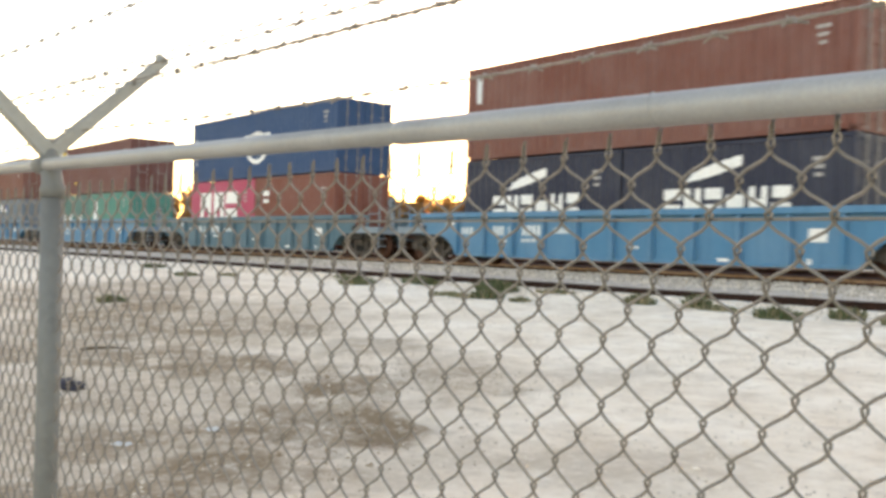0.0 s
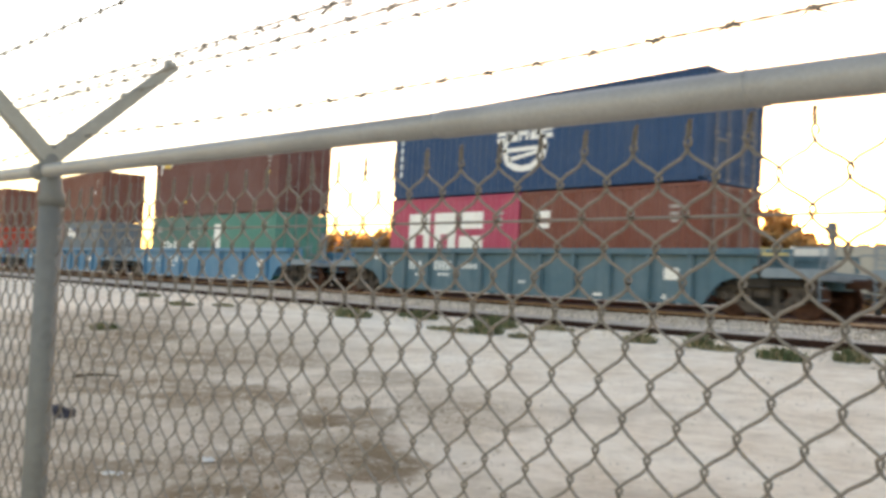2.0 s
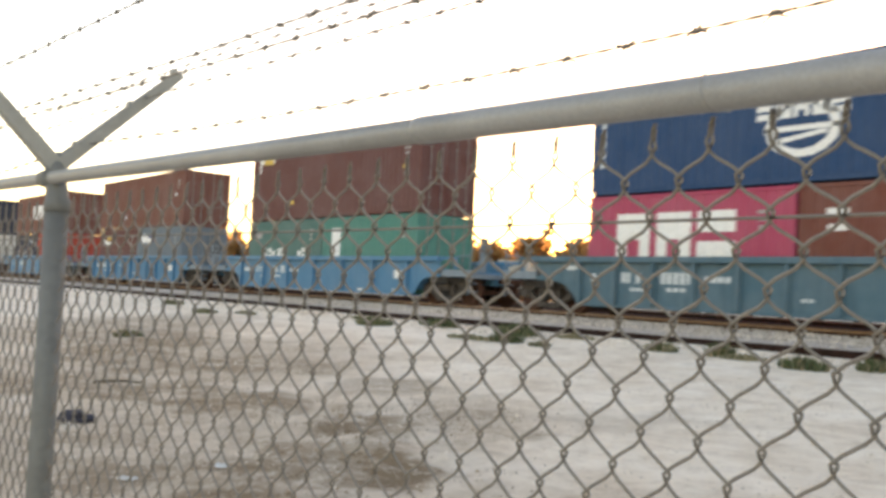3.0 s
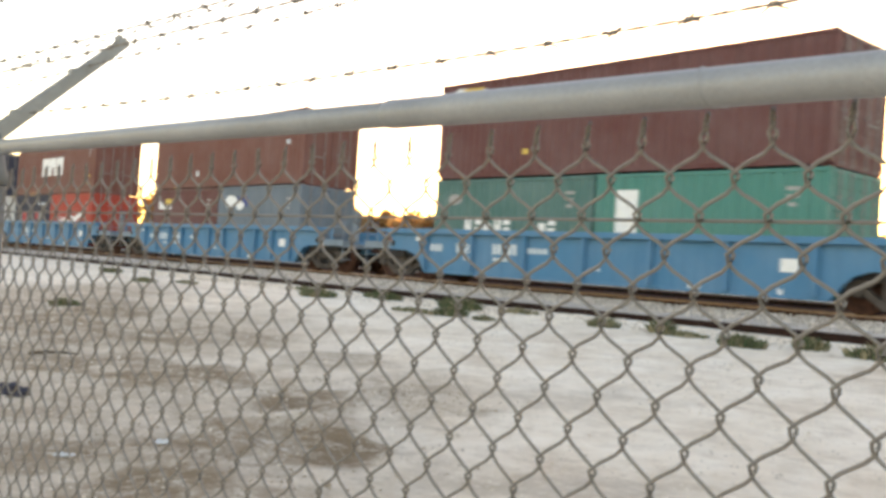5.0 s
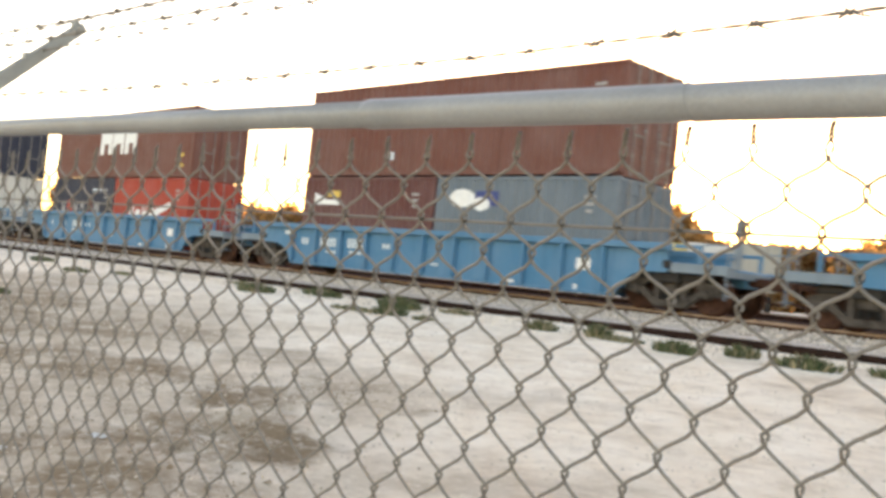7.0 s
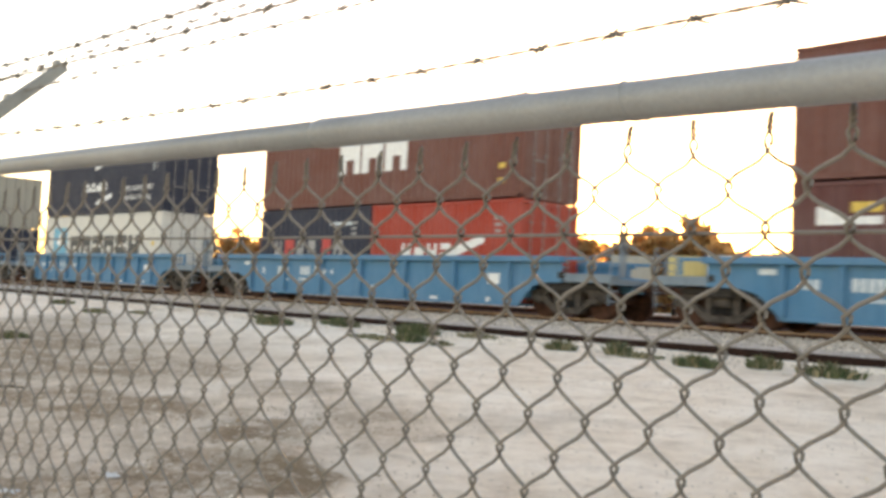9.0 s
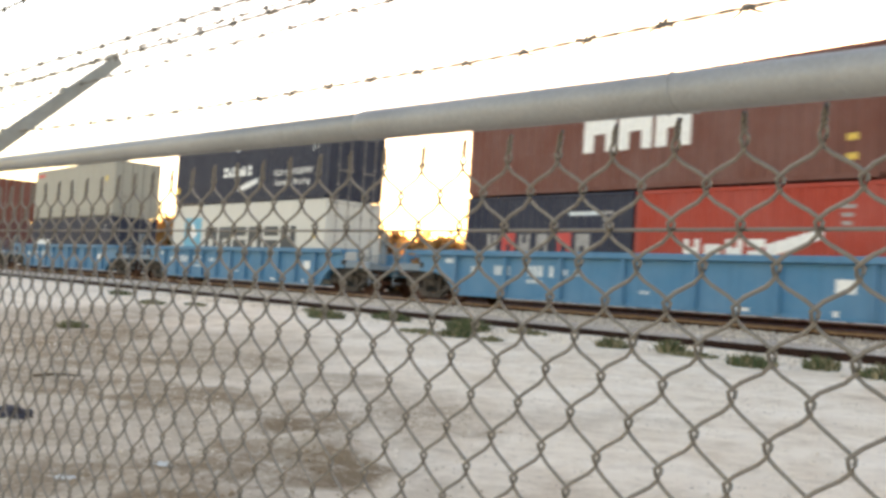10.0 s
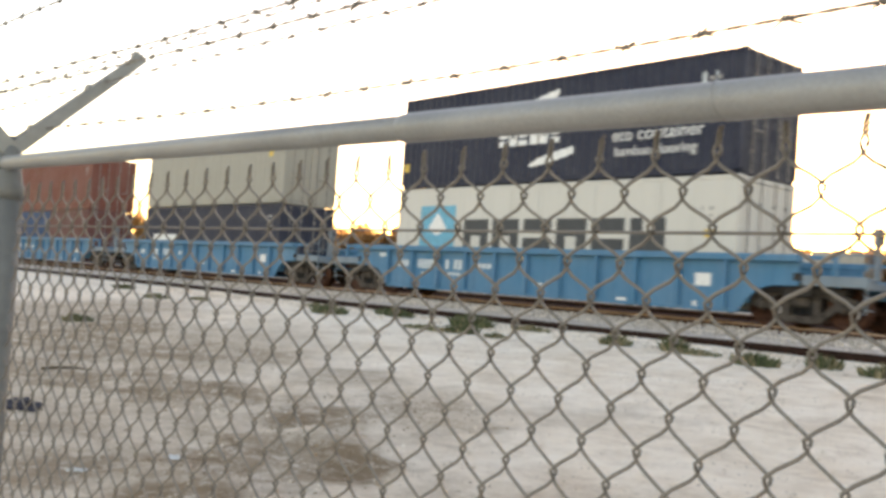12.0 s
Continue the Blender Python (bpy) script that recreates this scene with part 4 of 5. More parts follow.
def block_letters(x0, x1, z0, z1, shapes, gap=0.18):
    """Plain block shapes side by side, as wide as the sign: full, notched or split bars."""
    n_, out = len(shapes), []
    w = (x1 - x0) / n_
    for i, k in enumerate(shapes):
        a, b = x0 + i * w, x0 + (i + 1 - gap) * w
        d = (b - a)
        h = z1 - z0
        if k == "u":      # a block with a slot from above
            out += [rect(a, a + d * 0.36, z0, z1), rect(a + d * 0.36, b - d * 0.36, z0, z0 + h * 0.55), rect(b - d * 0.36, b, z0, z1)]
        elif k == "d":    # a block with a slot from below
            out += [rect(a, a + d * 0.32, z0, z1), rect(a + d * 0.32, b - d * 0.32, z0 + h * 0.45, z1), rect(b - d * 0.32, b, z0, z1)]
        elif k == "s":    # a slanting block
            out += [(a, a + d * 0.5, z0, z0 + h * 0.6, z0 + h * 0.1, z1), (a + d * 0.5, b, z0 + h * 0.1, z1, z0 + h * 0.3, z1)]
        elif k == "b":    # a lower bar
            out += [rect(a, b, z0, z0 + h * 0.72)]
        elif k == "t":    # two stacked bars
            out += [rect(a, b, z0, z0 + h * 0.40), rect(a, b, z0 + h * 0.58, z1)]
        else:
            out += [rect(a, b, z0, z1)]
    return out


def swoosh(x0, x1, z0, z1):
    """A curved wedge, thin at its left foot and broad at its upper right."""
    out, n_ = [], 8
    top = lambda q: z0 + (z1 - z0) * (q ** 0.55)
    low = lambda q: z0 + (z1 - z0) * (0.62 * q ** 1.5) - 0.02
    for i in range(n_):
        p, q = i / n_, (i + 1) / n_
        out.append((x0 + (x1 - x0) * p, x0 + (x1 - x0) * q, low(p), top(p), low(q), top(q)))
    return out


def round_badge(cx, cz, rx, rz, ring=0.0):
    out, n_ = [], 18
    for i in range(n_):
        p, q = -1 + 2 * i / n_, -1 + 2 * (i + 1) / n_
        f = lambda v, k: k * math.sqrt(max(0, 1 - v * v))
        x0, x1 = cx + rx * p, cx + rx * q
        if ring:
            g = lambda v: ring * math.sqrt(max(0, 1 - min(1, abs(v) / ring) ** 2))
            out.append((x0, x1, cz + rz * g(p), cz + rz * f(p, 1), cz + rz * g(q), cz + rz * f(q, 1)))
            out.append((x0, x1, cz - rz * f(p, 1), cz - rz * g(p), cz - rz * f(q, 1), cz - rz * g(q)))
        else:
            out.append((x0, x1, cz - rz * f(p, 1), cz + rz * f(p, 1), cz - rz * f(q, 1), cz + rz * f(q, 1)))
    return out


def shift(strips, z):
    return [(a, b, c - z, d - z, e - z, f - z) for a, b, c, d, e, f in strips]


def build_train():
    # first wagon: brown above two navy boxes
    up, lows, j = load(0, ("brown", "rust-brown corrugated steel container"), [("navy", "navy blue twenty-foot container with white marks"), ("navy", "navy blue twenty-foot container with white marks")])
    marking(up, L40, [rect(0.45, 0.62, 1.7, 2.45)], M_STENCIL, "pale code bar")
    for k, c in enumerate(lows):
        b = FLOOR_Z
        marking(c, L20, shift(swoosh(1.9, 3.4, 2.92, 3.46), b), M_MARK, "white curved swoosh")
        marking(c, L20, shift(block_letters(1.30, 4.75, 2.12, 2.74, "tutbut"), b), M_MARK, "white block marks")
    # second: blue over pink and oxide red
    up, lows, j = load(1, ("blue", "mid-blue container with a round white badge"), [("pink", "magenta pink twenty-foot container with white blocks"), ("oxide", "oxide-red twenty-foot steel container on a wagon")])
    marking(up, L40, shift(round_badge(6.12, 5.10, 0.92, 0.66, 0.74), j), M_MARK, "round white badge")
    marking(up, L40, shift(block_letters(4.98, 7.26, 5.32, 5.66, "tudut", 0.12), j), M_MARK, "white block marks")
    marking(up, L40, shift([rect(5.2, 7.05, 5.02, 5.14), (5.5, 6.7, 4.75, 4.86, 4.92, 5.02)], j), M_MARK, "white bars")
    marking(up, L40, [rect(0.30, 0.48, 0.75 + 0.26 * k, 0.93 + 0.26 * k) for k in range(5)], M_STENCIL, "pale code bars")
    b = FLOOR_Z
    marking(lows[0], L20, shift(block_letters(1.0, 4.75, 2.16, 3.36, "ddt", 0.16), b), M_MARK, "large white block marks")
    marking(lows[1], L20, shift([rect(0.62, 1.12, 3.10, 3.30), rect(0.66, 1.1, 2.82, 2.96)], b), M_MARK, "small white label")
    # third: maroon over two greens
    up, lows, j = load(2, ("maroon", "maroon corrugated steel container"), [("dullgreen", "dull green twenty-foot container with white marks"), ("green", "sea-green twenty-foot container with a white panel")])
    marking(up, L40, shift([rect(0.55, 0.75, 5.80, 6.36), (0.75, 1.9, 6.16, 6.40, 6.16, 6.30)], j), M_MARK, "white sign panel")
    marking(up, L40, shift([(0.95, 1.80, 6.14, 6.36, 6.10, 6.36)], j), M_YELLOW, "yellow sign panel", out=0.008)
    marking(up, L40, shift([rect(3.48, 3.66, 4.36, 4.50), rect(11.2, 11.5, 5.28, 5.40)], j), M_YELLOW, "yellow warning sticker")
    b = FLOOR_Z
    marking(lows[0], L20, shift(block_letters(1.35, 3.3, 2.20, 2.60, "utbut", 0.3) + block_letters(4.2, 4.95, 2.2, 2.6, "bt", 0.3), b), M_MARK, "white block marks")
    marking(lows[0], L20, shift(round_badge(0.85, 3.15, 0.3, 0.16), b), M_FAINT, "pale oval badge")
    marking(lows[1], L20, shift([rect(0.62, 1.30, 2.2, 3.32)], b), M_MARK, "white panel")
    # fourth: brown over brown and grey
    up, lows, j = load(3, ("brown", "rust-brown corrugated steel container"), [("maroon", "maroon twenty-foot container with a small sign"), ("grey", "blue-grey twenty-foot container with a badge")])
    marking(up, L40, shift([rect(11.0, 11.25, 5.3, 5.46), rect(3.9, 4.15, 4.3, 4.52)], j), M_STENCIL, "pale sticker")
    b = FLOOR_Z
    marking(lows[0], L20, shift([(0.55, 1.10, 2.92, 3.30, 2.92, 3.12), rect(1.1, 1.85, 2.92, 3.08)], b), M_MARK, "white sign bars")
    marking(lows[0], L20, shift([rect(1.25, 1.85, 3.16, 3.36)], b), M_YELLOW, "yellow sign bar")
    marking(lows[1], L20, shift(round_badge(0.98, 3.2, 0.48, 0.25) + round_badge(1.7, 3.05, 0.3, 0.18), b), M_MARK, "white badge")
    marking(lows[1], L20, shift([rect(1.45, 2.3, 3.0, 3.4)], b), M_NAVYMARK, "navy badge field", out=0.003)
    # fifth: brown with blocks over navy and red
    up, lows, j = load(4, ("brown", "rust-brown container with large white blocks"), [("navy", "navy twenty-foot container with red marks"), ("red", "orange-red twenty-foot container with white marks")])
    marking(up, L40, shift(block_letters(4.35, 7.7, 4.82, 5.82, "ddd", 0.10), j), M_MARK, "large white block marks")
    marking(up, L40, shift([rect(11.3, 11.55, 4.62, 4.76), rect(11.3, 11.55, 4.22, 4.36)], j), M_YELLOW, "yellow warning sticker")
    b = FLOOR_Z
    marking(lows[0], L20, shift(block_letters(1.55, 2.10, 2.2, 2.78, "d", 0.1) + block_letters(3.6, 4.15, 2.2, 2.78, "d", 0.1), b), M_REDMARK, "red slanted marks")
    marking(lows[0], L20, shift(block_letters(0.95, 1.5, 2.2, 2.75, "u", 0.3) + block_letters(2.2, 3.5, 2.2, 2.75, "ud", 0.35) + block_letters(4.25, 5.0, 2.2, 2.75, "d", 0.4), b), M_FAINT, "faded pale marks")
    marking(lows[0], L20, shift([rect(4.0, 5.2, 3.22, 3.32)], b), M_STENCIL, "small pale bar")
    marking(lows[1], L20, shift(block_letters(1.4, 3.6, 2.2, 2.62, "ubut", 0.2) + [(3.5, 4.75, 2.2, 2.50, 2.62, 2.84)], b), M_MARK, "white block marks")
    # sixth: navy over a white refrigerated box
    up, lows, j = load(5, ("navy", "dark navy container with white marks and small print"), [("white", "white refrigerated container with dark block marks", True)])
    marking(up, L40, shift(swoosh(5.3, 6.6, 6.12, 6.56), j), M_MARK, "white curved swoosh")
    marking(up, L40, shift(block_letters(4.4, 6.75, 5.12, 5.50, "tutbut", 0.2), j), M_MARK, "white block marks")
    marking(up, L40, shift(swoosh(5.6, 7.2, 4.52, 4.98), j), M_MARK, "white curved swoosh")
    for txt, x, z, size, want in (("eco", 8.5, 5.00, 0.45, 0.62), ("container", 9.28, 5.00, 0.45, 1.92), ("bamboo", 8.6, 4.62, 0.34, 1.12), ("flooring", 9.86, 4.62, 0.34, 1.16)):
        cu = bpy.data.curves.new("lettering", "FONT")
        cu.body, cu.size, cu.extrude = txt, size, 0.002
        tmp = bpy.data.objects.new("lettering", cu)
        scene.collection.objects.link(tmp)
        me = bpy.data.meshes.new_from_object(tmp.evaluated_get(bpy.context.evaluated_depsgraph_get()))
        bpy.data.objects.remove(tmp)
        me.materials.append(M_MARK)
        wide = max(v.co.x for v in me.vertices)
        for v in me.vertices:
            v.co = Vector((v.co.x * want / wide, v.co.y, v.co.z))
        part("lettering", me, None, up, "white lettering", at=pose(-L40 / 2 + x, -C_W / 2 + 0.006, z - j, 90))
    marking(up, L40, [rect(11.05, 11.17, 1.75, 2.4), rect(11.4, 11.48, 1.75, 2.4)], M_STENCIL, "pale code bars")
    marking(up, L40, [rect(0.12, 0.36, 0.55, 0.80)], M_YELLOW, "yellow reflective sticker")
    b = FLOOR_Z
    marking(lows[0], L40, shift([rect(1.13, 2.75, 2.2, 3.50)], b), M_CYAN, "light blue square badge", True)
    marking(lows[0], L40, shift([(1.55, 1.95, 2.75, 2.85, 2.6, 3.3), (1.95, 2.35, 2.6, 3.3, 2.75, 2.85)], b), M_MARK, "white star shape", True, 0.008)
    marking(lows[0], L40, shift(block_letters(3.15, 10.45, 2.22, 3.08, "ddtdtu", 0.14), b), M_DARKMARK, "large charcoal block marks", True)
    marking(lows[0], L40, shift([rect(11.35, 11.6, 2.62, 2.80)], b), M_YELLOW, "yellow warning sticker", True)
    # seventh: cream over navy
    up, lows, j = load(6, ("cream", "cream refrigerated steel container on a wagon", True), [("navy", "navy blue forty-foot steel container on a wagon")])
    marking(up, L40, shift([rect(11.0, 11.3, 5.6, 5.85)], j), M_YELLOW, "orange warning sticker", True)
    marking(up, L40, shift([rect(0.3, 1.5, 6.2, 6.4)], j), M_REDMARK, "faded red bar", True)
    b = FLOOR_Z
    marking(lows[0], L40, shift([rect(1.0, 3.3, 2.25, 2.55)], b), M_MARK, "white bar")
    # eighth and on, far back
    load(7, ("oxide", "oxide-red corrugated steel container"), [("blue", "mid-blue twenty-foot steel container on a wagon"), ("maroon", "maroon twenty-foot steel container on a wagon")])
    load(8, ("brown", "rust-brown corrugated steel container"), [("grey", "blue-grey forty-foot steel container on a wagon")])
    load(9, ("maroon", "maroon corrugated steel container"), [("oxide", "oxide-red forty-foot steel container on a wagon")])


build_train()


# ---------------- far side of the yard ----------------
def semi_trailer(x, y, turn, key, label, length=13.0):
    root = tagged(new("semi_trailer"), label, "trailer", "parked trailers")
    root.matrix_world = pose(x, y, ground_z(x, y), 0, 0, turn)
    pt = PAINT[key]
    part("body", boxed(-length / 2, length / 2, -1.25, 1.25, 1.2, 3.6, bevel=0.03), pt, root)
    part("chassis", boxed(-length / 2, length / 2, -0.5, 0.5, 0.95, 1.195, bevel=0.02), M_BLACK, root)
    for dx in (length / 2 - 2.2, length / 2 - 3.5):
        for y_ in (-1.0, 1.0):
            part("wheel", tube(bmesh.new(), [(dx, y_ - 0.14, 0.5), (dx, y_ + 0.14, 0.5)], 0.5, 20), M_BLACK, root)
    for y_ in (-0.8, 0.8):
        part("landing_leg", boxed(-length / 2 + 2.4, -length / 2 + 2.55, y_ - 0.06, y_ + 0.06, 0.0, 0.95), M_BLACK, root)
    return root


for x, y, turn, length, key, lab in ((-25.5, 50, 118, 9.0, "cream", "cream box trailer parked beyond the track"), (-28.8, 51, 120, 8.0, "white", "white box trailer parked beyond the track"),
                                     (-32.0, 52, 121, 9.0, "yellow", "pale yellow box trailer parked beyond the track"), (-36.4, 52, 125, 10.0, "cream", "cream box trailer parked beyond the track"),
                                     (-46, 56, -6, 13.0, "grey", "grey box trailer parked beyond the track"), (-63, 58, 130, 13.0, "cream", "cream box trailer parked beyond the track"),
                                     (-88, 62, 0, 13.0, "grey", "grey box trailer parked beyond the track"), (-116, 66, 4, 13.0, "white", "white box trailer parked beyond the track")):
    semi_trailer(x, y, turn, key, lab, length)


#             degrees to the left of +y, and how high the belt of trees reaches over the horizon
SKYLINE = [(15, 3.8), (23.5, 3.9), (25.2, 4.0), (27, 3.6), (29, 3.7), (29.8, 4.3), (30.4, 5.15), (31.0, 4.75), (32.1, 4.75), (33.4, 4.9), (34.2, 4.95), (35.0, 4.4), (40, 4.15),
           (44, 3.7), (45.3, 3.7), (47, 4.0), (49, 2.9), (52, 3.0), (70, 3.0)]


def far_woods():
    """A belt of scrubby trees across the yard: tapered trunks, limbs, crowns of many small leaf clumps."""
    rnd = random.Random(11)
    verts, faces, mats = [], [], []

    def quad(c, r, tilt):
        a = Vector((rnd.gauss(0, 1), rnd.gauss(0, 1), rnd.gauss(0, 1))).normalized()
        b = a.orthogonal().normalized()
        a2 = a.cross(b)
        i = len(verts)
        for u, v in ((-1, -0.6), (0.2, -1), (1, 0.5), (-0.3, 1)):
            verts.append(tuple(c + b * u * r + a2 * v * r))
        faces.append((i, i + 1, i + 2, i + 3))
        mats.append(0)

    def limb(p, q, r0, r1):
        d = (q - p).normalized()
        a = d.orthogonal().normalized()
        b = d.cross(a)
        i = len(verts)
        for c, r in ((p, r0), (q, r1)):
            for k in range(5):
                verts.append(tuple(c + (a * math.cos(k * 1.2566) + b * math.sin(k * 1.2566)) * r))
        for k in range(5):
            faces.append((i + k, i + (k + 1) % 5, i + 5 + (k + 1) % 5, i + 5 + k))
            mats.append(1)

    x = -200.0
    while x < 25:
        y = 88 + rnd.uniform(-8, 14)
        h = (0.6 + math.hypot(x, y) * math.tan(radians(float(np.interp(math.degrees(math.atan2(-x, y)), *zip(*SKYLINE)))))) * rnd.uniform(1.03, 1.19)
        base = Vector((x, y, 0.5))
        top = base + Vector((rnd.uniform(-0.5, 0.5), rnd.uniform(-0.5, 0.5), h * 0.62))
        limb(base, top, 0.22, 0.09)
        lobes = []
        for k in range(rnd.randint(8, 12)):
            s = base.lerp(top, rnd.uniform(0.3, 0.95))
            e = s + Vector((rnd.uniform(-1.7, 1.7), rnd.uniform(-1.8, 1.8), rnd.uniform(0.2, h * 0.36)))
            limb(s, e, 0.08, 0.03)
            lobes.append((e, rnd.uniform(0.7, 1.5)))
        for e, r in lobes:
            for k in range(70):
                d = Vector((rnd.gauss(0, 1), rnd.gauss(0, 1), rnd.gauss(0, 0.75)))
                quad(e + d.normalized() * r * rnd.random() ** 0.5, rnd.uniform(0.14, 0.36), 0)
        for k in range(850):
            quad(base + Vector((rnd.uniform(-2.4, 2.4), rnd.uniform(-1.5, 1.5), h * 0.78 * rnd.random() ** 1.15)), rnd.uniform(0.25, 0.6), 0)
        x += rnd.uniform(1.5, 3.3)
    me = bpy.data.meshes.new("far_woods")
    me.from_pydata(verts, [], faces)
    me.materials.append(M_TREE)
    me.materials.append(M_BARK)
    me.polygons.foreach_set("material_index", mats)
    tagged(new("far_woods", me), "dark belt of scrubby trees beyond the rail yard", "trees", kind="stuff")


far_woods()


# ---------------- weeds, grit and litter ----------------
def weed(x, y, w, d, h, n_, straw, seed):
    rnd = random.Random(seed)
    bm = bmesh.new()
    for k in range(int(n_ * 2)):
        a, r = rnd.uniform(0, 6.283), rnd.random() ** 0.8
        bx, by = math.cos(a) * r * w / 2, math.sin(a) * r * d / 2
        hh = h * rnd.uniform(0.35, 1.0) * (1 - 0.45 * r)
        lean = Vector((math.cos(a) * r * 0.6 + rnd.gauss(0, 0.35), math.sin(a) * r * 0.6 + rnd.gauss(0, 0.35), 0)) * hh
        wd = rnd.uniform(0.009, 0.022)
        t = rnd.uniform(0, 3.14)
        s = Vector((math.cos(t), math.sin(t), 0)) * wd
        p0, p1, p2 = Vector((bx, by, -0.02)), Vector((bx, by, hh * 0.55)) + lean * 0.4, Vector((bx, by, hh)) + lean
        v = [bm.verts.new(q) for q in (p0 - s * 0.6, p0 + s * 0.6, p1 + s, p2, p1 - s)]
        f = bm.faces.new(v)
        f.material_index = 1 if rnd.random() < straw else 0
    me = mesh_of("weed", bm, (M_WEED, M_STRAW))
    ob = tagged(new("weed", me), "low dusty green weed tuft growing by the rail" if straw < 0.4 else "half-dry weed tuft growing by the rail", "weed", "weeds along the rail")
    ob.matrix_world = pose(x, y, ground_z(x, y) + relief(x, y))


for i, (x, y, w, d, h, n_, straw) in enumerate((
        (-20.7, 9.2, 0.9, 0.5, 0.16, 190, 0.3), (-20.2, 10.0, 0.7, 0.4, 0.12, 130, 0.4), (-14.3, 5.15, 0.55, 0.4, 0.15, 150, 0.3),
        (-16.9, 11.4, 0.9, 0.6, 0.24, 260, 0.2), (-15.9, 12.35, 1.1, 0.4, 0.22, 320, 0.15), (-13.2, 12.1, 0.9, 0.5, 0.30, 320, 0.15),
        (-12.1, 10.9, 0.5, 0.5, 0.22, 170, 0.2), (-12.7, 10.6, 1.2, 0.4, 0.10, 200, 0.5), (-12.0, 12.45, 0.9, 0.25, 0.14, 170, 0.7),
        (-9.6, 11.9, 0.5, 0.4, 0.22, 190, 0.25), (-8.5, 11.9, 0.35, 0.35, 0.26, 150, 0.35), (-8.0, 11.75, 0.7, 0.4, 0.12, 150, 0.55), (-6.8, 11.3, 0.62, 0.4, 0.22, 260, 0.25),
        (-6.15, 11.9, 0.42, 0.35, 0.22, 170, 0.3), (-5.1, 11.55, 0.75, 0.45, 0.22, 230, 0.3), (-11.3, 10.9, 0.35, 0.3, 0.12, 90, 0.4),
        (-4.1, 11.8, 0.6, 0.4, 0.2, 180, 0.3), (-27.5, 11.2, 0.9, 0.5, 0.2, 180, 0.3), (-19.0, 12.4, 0.7, 0.3, 0.14, 120, 0.5))):
    near = 0.935 if y > 10.5 else 1.0
    weed(x * near, y * near, w, d, h * 0.92, n_, straw, 200 + i)


def grit():
    """Loose stones and clods over the lot, denser by the ballast."""
    rnd = random.Random(23)
    verts, faces = [], []
    for k in range(7600):
        if k < 5000:
            x, y, r = rnd.uniform(-14, -0.5), rnd.uniform(1.2, 9), rnd.uniform(0.005, 0.013) * (1.8 if rnd.random() < 0.05 else 1)
        else:
            x, y, r = rnd.uniform(-26, 2), 12.3 - abs(rnd.gauss(0, 0.7)), rnd.uniform(0.012, 0.035)
        c = Vector((x, y, ground_z(x, y) + relief(x, y) + r * 0.25))
        i = len(verts)
        for d in ((1, 0, 0), (0, 1, 0), (-1, 0, 0), (0, -1, 0), (0, 0, 0.8), (0, 0, -0.8)):
            verts.append(tuple(c + Vector(d) * r * rnd.uniform(0.6, 1.3) + Vector((rnd.uniform(-.3, .3), rnd.uniform(-.3, .3), 0)) * r))
        for a, b in ((0, 1), (1, 2), (2, 3), (3, 0)):
            faces += [(i + a, i + b, i + 4), (i + b, i + a, i + 5)]
    me = bpy.data.meshes.new("grit")
    me.from_pydata(verts, [], faces)
    me.materials.append(M_GRIT)
    tagged(new("grit", me), "loose pale stones and clods on the dirt", "gravel", kind="stuff")


grit()


def ballast_stones():
    """Loose crushed stone on the shoulder of the track bed."""
    rnd = random.Random(47)
    verts, faces = [], []
    for k in range(9000):
        x = rnd.uniform(-34, 4)
        y = 18.6 - abs(rnd.gauss(0, 2.6))
        if y < LOOSE_Y - 0.5 or abs(y - LOOSE_Y) < 0.1:
            continue
        r = rnd.uniform(0.018, 0.042)
        z = 0.5 + 0.115 * min(max((y - 13.1) / 5.3, 0), 1) + (0.03 if y > 13.4 else 0)
        if y < LOOSE_Y:
            z = ground_z(x, y) + relief(x, y)
        c = Vector((x, y, z + r * 0.2))
        i = len(verts)
        for d in ((1, 0, 0), (0, 1, 0), (-1, 0, 0), (0, -1, 0), (0, 0, 0.8), (0, 0, -0.8)):
            verts.append(tuple(c + Vector(d) * r * rnd.uniform(0.6, 1.3) + Vector((rnd.uniform(-.3, .3), rnd.uniform(-.3, .3), 0)) * r))
        for a, b in ((0, 1), (1, 2), (2, 3), (3, 0)):
            faces += [(i + a, i + b, i + 4), (i + b, i + a, i + 5)]
    me = bpy.data.meshes.new("ballast_stones")
    me.from_pydata(verts, [], faces)
    me.materials.append(M_STONE)
    tagged(new("ballast_stones", me), "loose grey crushed stone along the track", "gravel", kind="stuff")


ballast_stones()


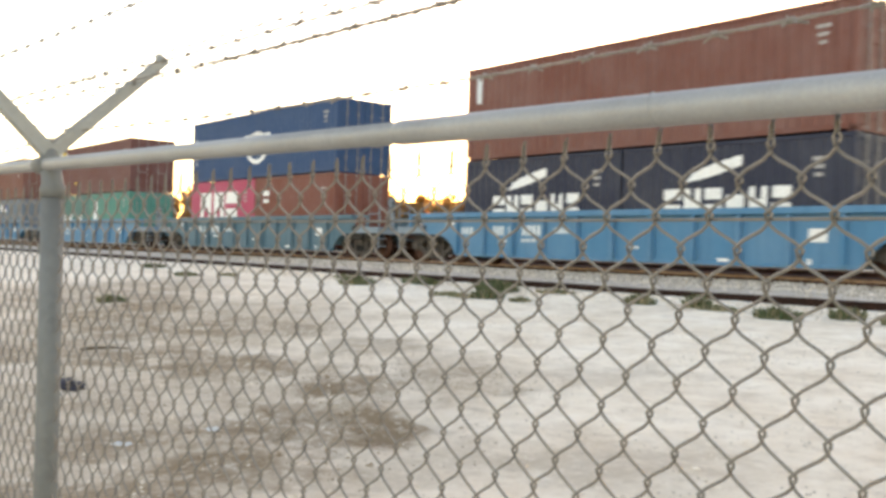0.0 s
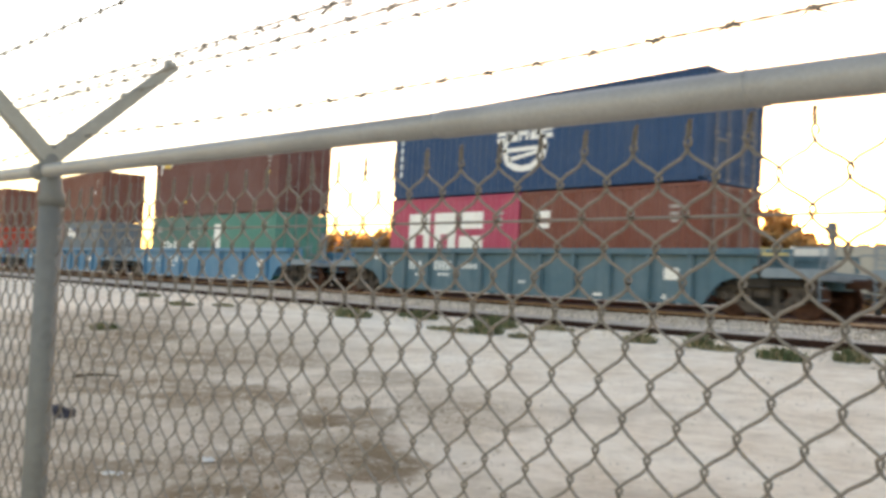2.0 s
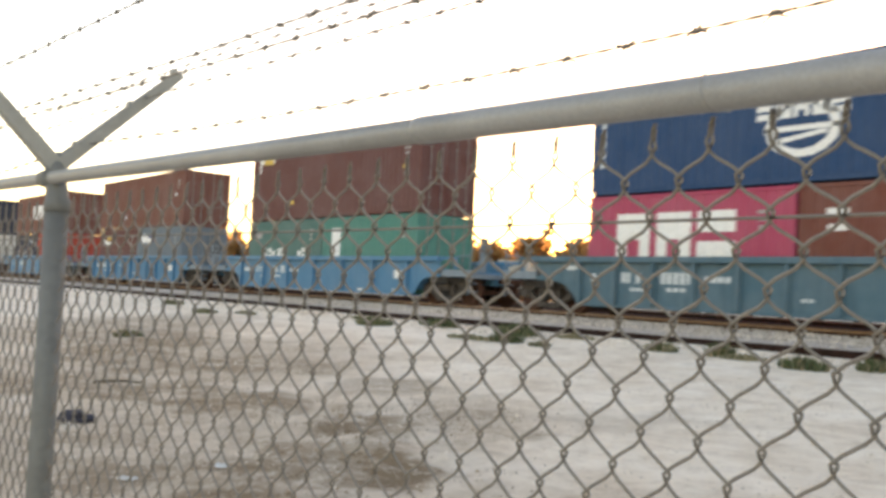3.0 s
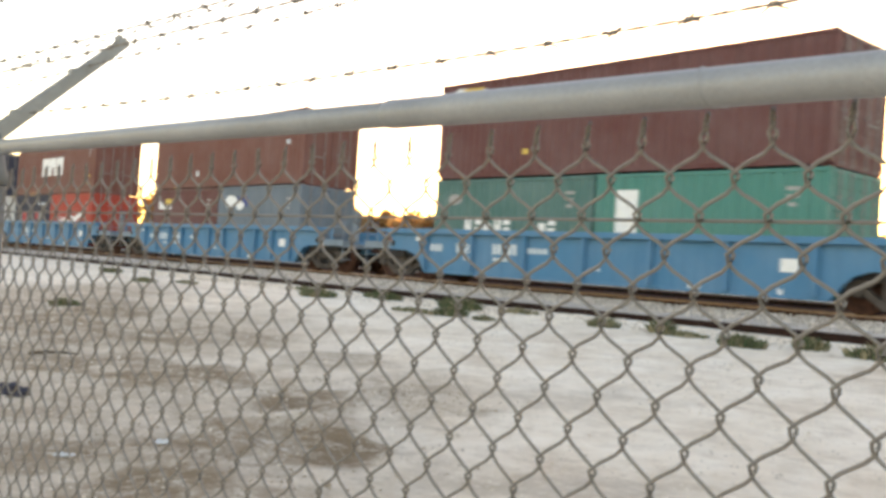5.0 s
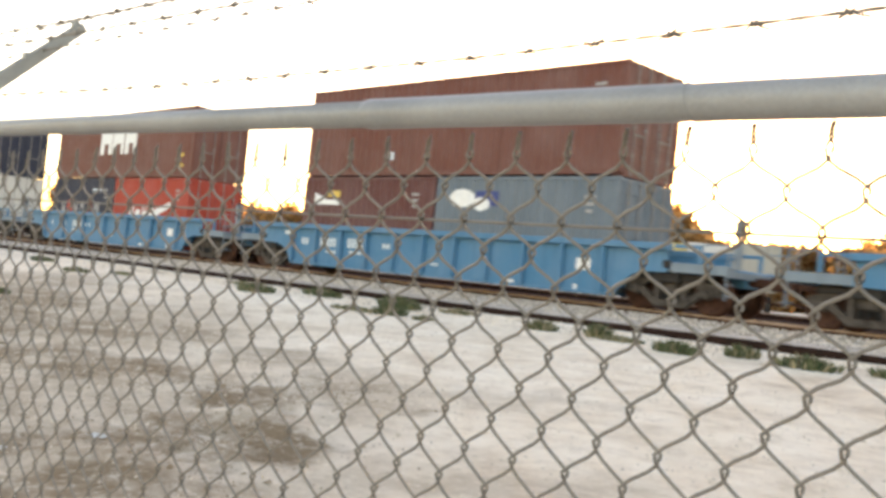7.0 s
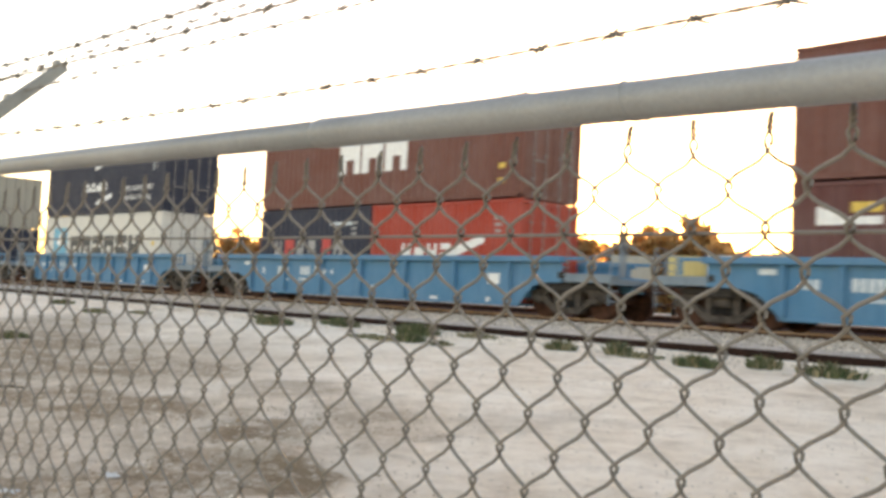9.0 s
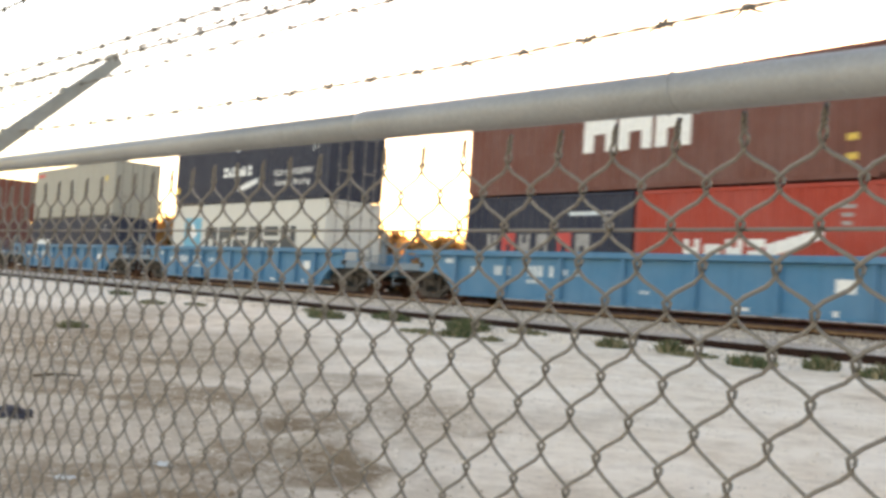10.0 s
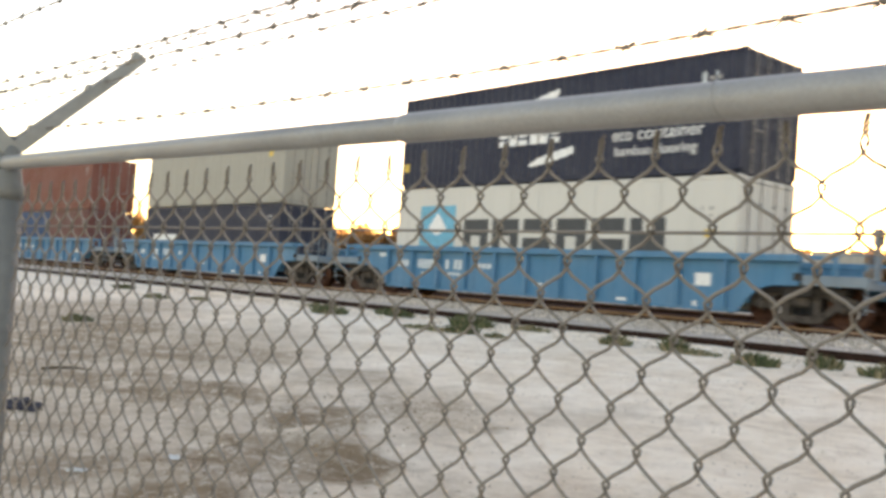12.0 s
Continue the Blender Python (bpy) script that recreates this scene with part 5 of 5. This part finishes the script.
def clods():
    """Broken brown soil over the disturbed patch."""
    rnd = random.Random(31)
    verts, faces = [], []
    spots = ((-4.4, 2.9, 0.8, 0.6), (-4.5, 2.4, 0.9, 0.5), (-5.7, 3.7, 0.7, 0.6), (-7.1, 3.3, 0.9, 0.6), (-5.6, 4.6, 0.9, 0.6))
    for k in range(1100):
        cx, cy, rx, ry = spots[k % 5]
        x, y, r = rnd.gauss(cx, rx * 0.6), rnd.gauss(cy, ry * 0.6), rnd.uniform(0.004, 0.011) * (1.9 if rnd.random() < 0.04 else 1)
        if y < 1.0:
            continue
        c = Vector((x, y, ground_z(x, y) + relief(x, y) + r * 0.2))
        i = len(verts)
        for d in ((1, 0, 0), (0, 1, 0), (-1, 0, 0), (0, -1, 0), (0, 0, 0.7), (0, 0, -0.7)):
            verts.append(tuple(c + Vector(d) * r * rnd.uniform(0.6, 1.4) + Vector((rnd.uniform(-.4, .4), rnd.uniform(-.4, .4), 0)) * r))
        for a, b in ((0, 1), (1, 2), (2, 3), (3, 0)):
            faces += [(i + a, i + b, i + 4), (i + b, i + a, i + 5)]
    me = bpy.data.meshes.new("clods")
    me.from_pydata(verts, [], faces)
    me.materials.append(M_CLOD)
    tagged(new("clods", me), "loose brown clods on the disturbed soil", "soil", kind="stuff")


clods()


def litter():
    # a crumpled dark cloth, a stick and two pale scraps lying on the dirt
    rnd = random.Random(4)
    bm = bmesh.new()
    bmesh.ops.create_icosphere(bm, subdivisions=3, radius=1)
    for v in bm.verts:
        n_ = 1 + 0.45 * noise.noise(v.co * 1.9 + Vector((3, 1, 7))) + 0.2 * noise.noise(v.co * 5)
        v.co = Vector((v.co.x * 0.13 * n_, v.co.y * 0.08 * n_, max(v.co.z, -0.3) * 0.06 * n_))
    cloth = tagged(new("crumpled_rag", mesh_of("crumpled_rag", bm, plain("dark_blue_cloth", (0.03, 0.03, 0.045), 0.9))), "crumpled dark blue rag lying on the dirt", "rag")
    cloth.matrix_world = pose(-6.72, 2.1, ground_z(0, 2.1) + relief(-6.72, 2.1) + 0.02, 0, 0, 40)
    pts = [(-0.22, 0, 0.02), (-0.1, 0.02, 0.03), (0.05, 0.0, 0.035), (0.2, 0.03, 0.02)]
    stick = tagged(new("stick", mesh_of("stick", tube(bmesh.new(), pts, [0.012, 0.014, 0.012, 0.007], 6), M_BARK)), "dry fallen stick on the dirt", "stick")
    stick.matrix_world = pose(-8.6, 3.05, ground_z(0, 3.05) + relief(-8.6, 3.05) - 0.01, 0, 0, 70)
    for x, y in ((-4.70, 1.75), (-4.68, 2.24)):
        bm = bmesh.new()
        bmesh.ops.create_grid(bm, x_segments=6, y_segments=5, size=1)
        for v in bm.verts:
            v.co = Vector((v.co.x * 0.045, v.co.y * 0.03, 0.02 + 0.018 * noise.noise(v.co * 2 + Vector((x, y, 0)))))
        bmesh.ops.solidify(bm, geom=bm.faces[:], thickness=0.002)
        s = tagged(new("paper_scrap", mesh_of("paper_scrap", bm, plain("pale_paper", (0.55, 0.55, 0.54), 0.8))), "small pale paper scrap on the dirt", "litter")
        s.matrix_world = pose(x, y, ground_z(x, y) + relief(x, y) - 0.005, 0, 0, rnd.uniform(0, 180))


litter()


# ---------------- movement ----------------
def train_shift(t):
    return -12.084 + 7.977 * (t - 12) + 0.011 * (t - 6) ** 2


def motions():
    times = [0.5 * k for k in range(25)]
    for thing, (x, y, z) in MOVERS:
        walk(thing, [(t, pose(x + train_shift(t), y, z)) for t in times])
    steps = [k / 15 for k in range(181)]
    for w in WHEELSETS:
        at = w.matrix_basis.translation.copy()
        walk(w, [(t, pose(at.x, at.y, at.z) @ Matrix.Rotation(train_shift(t) / WHEEL_R, 4, "Y")) for t in steps])


motions()
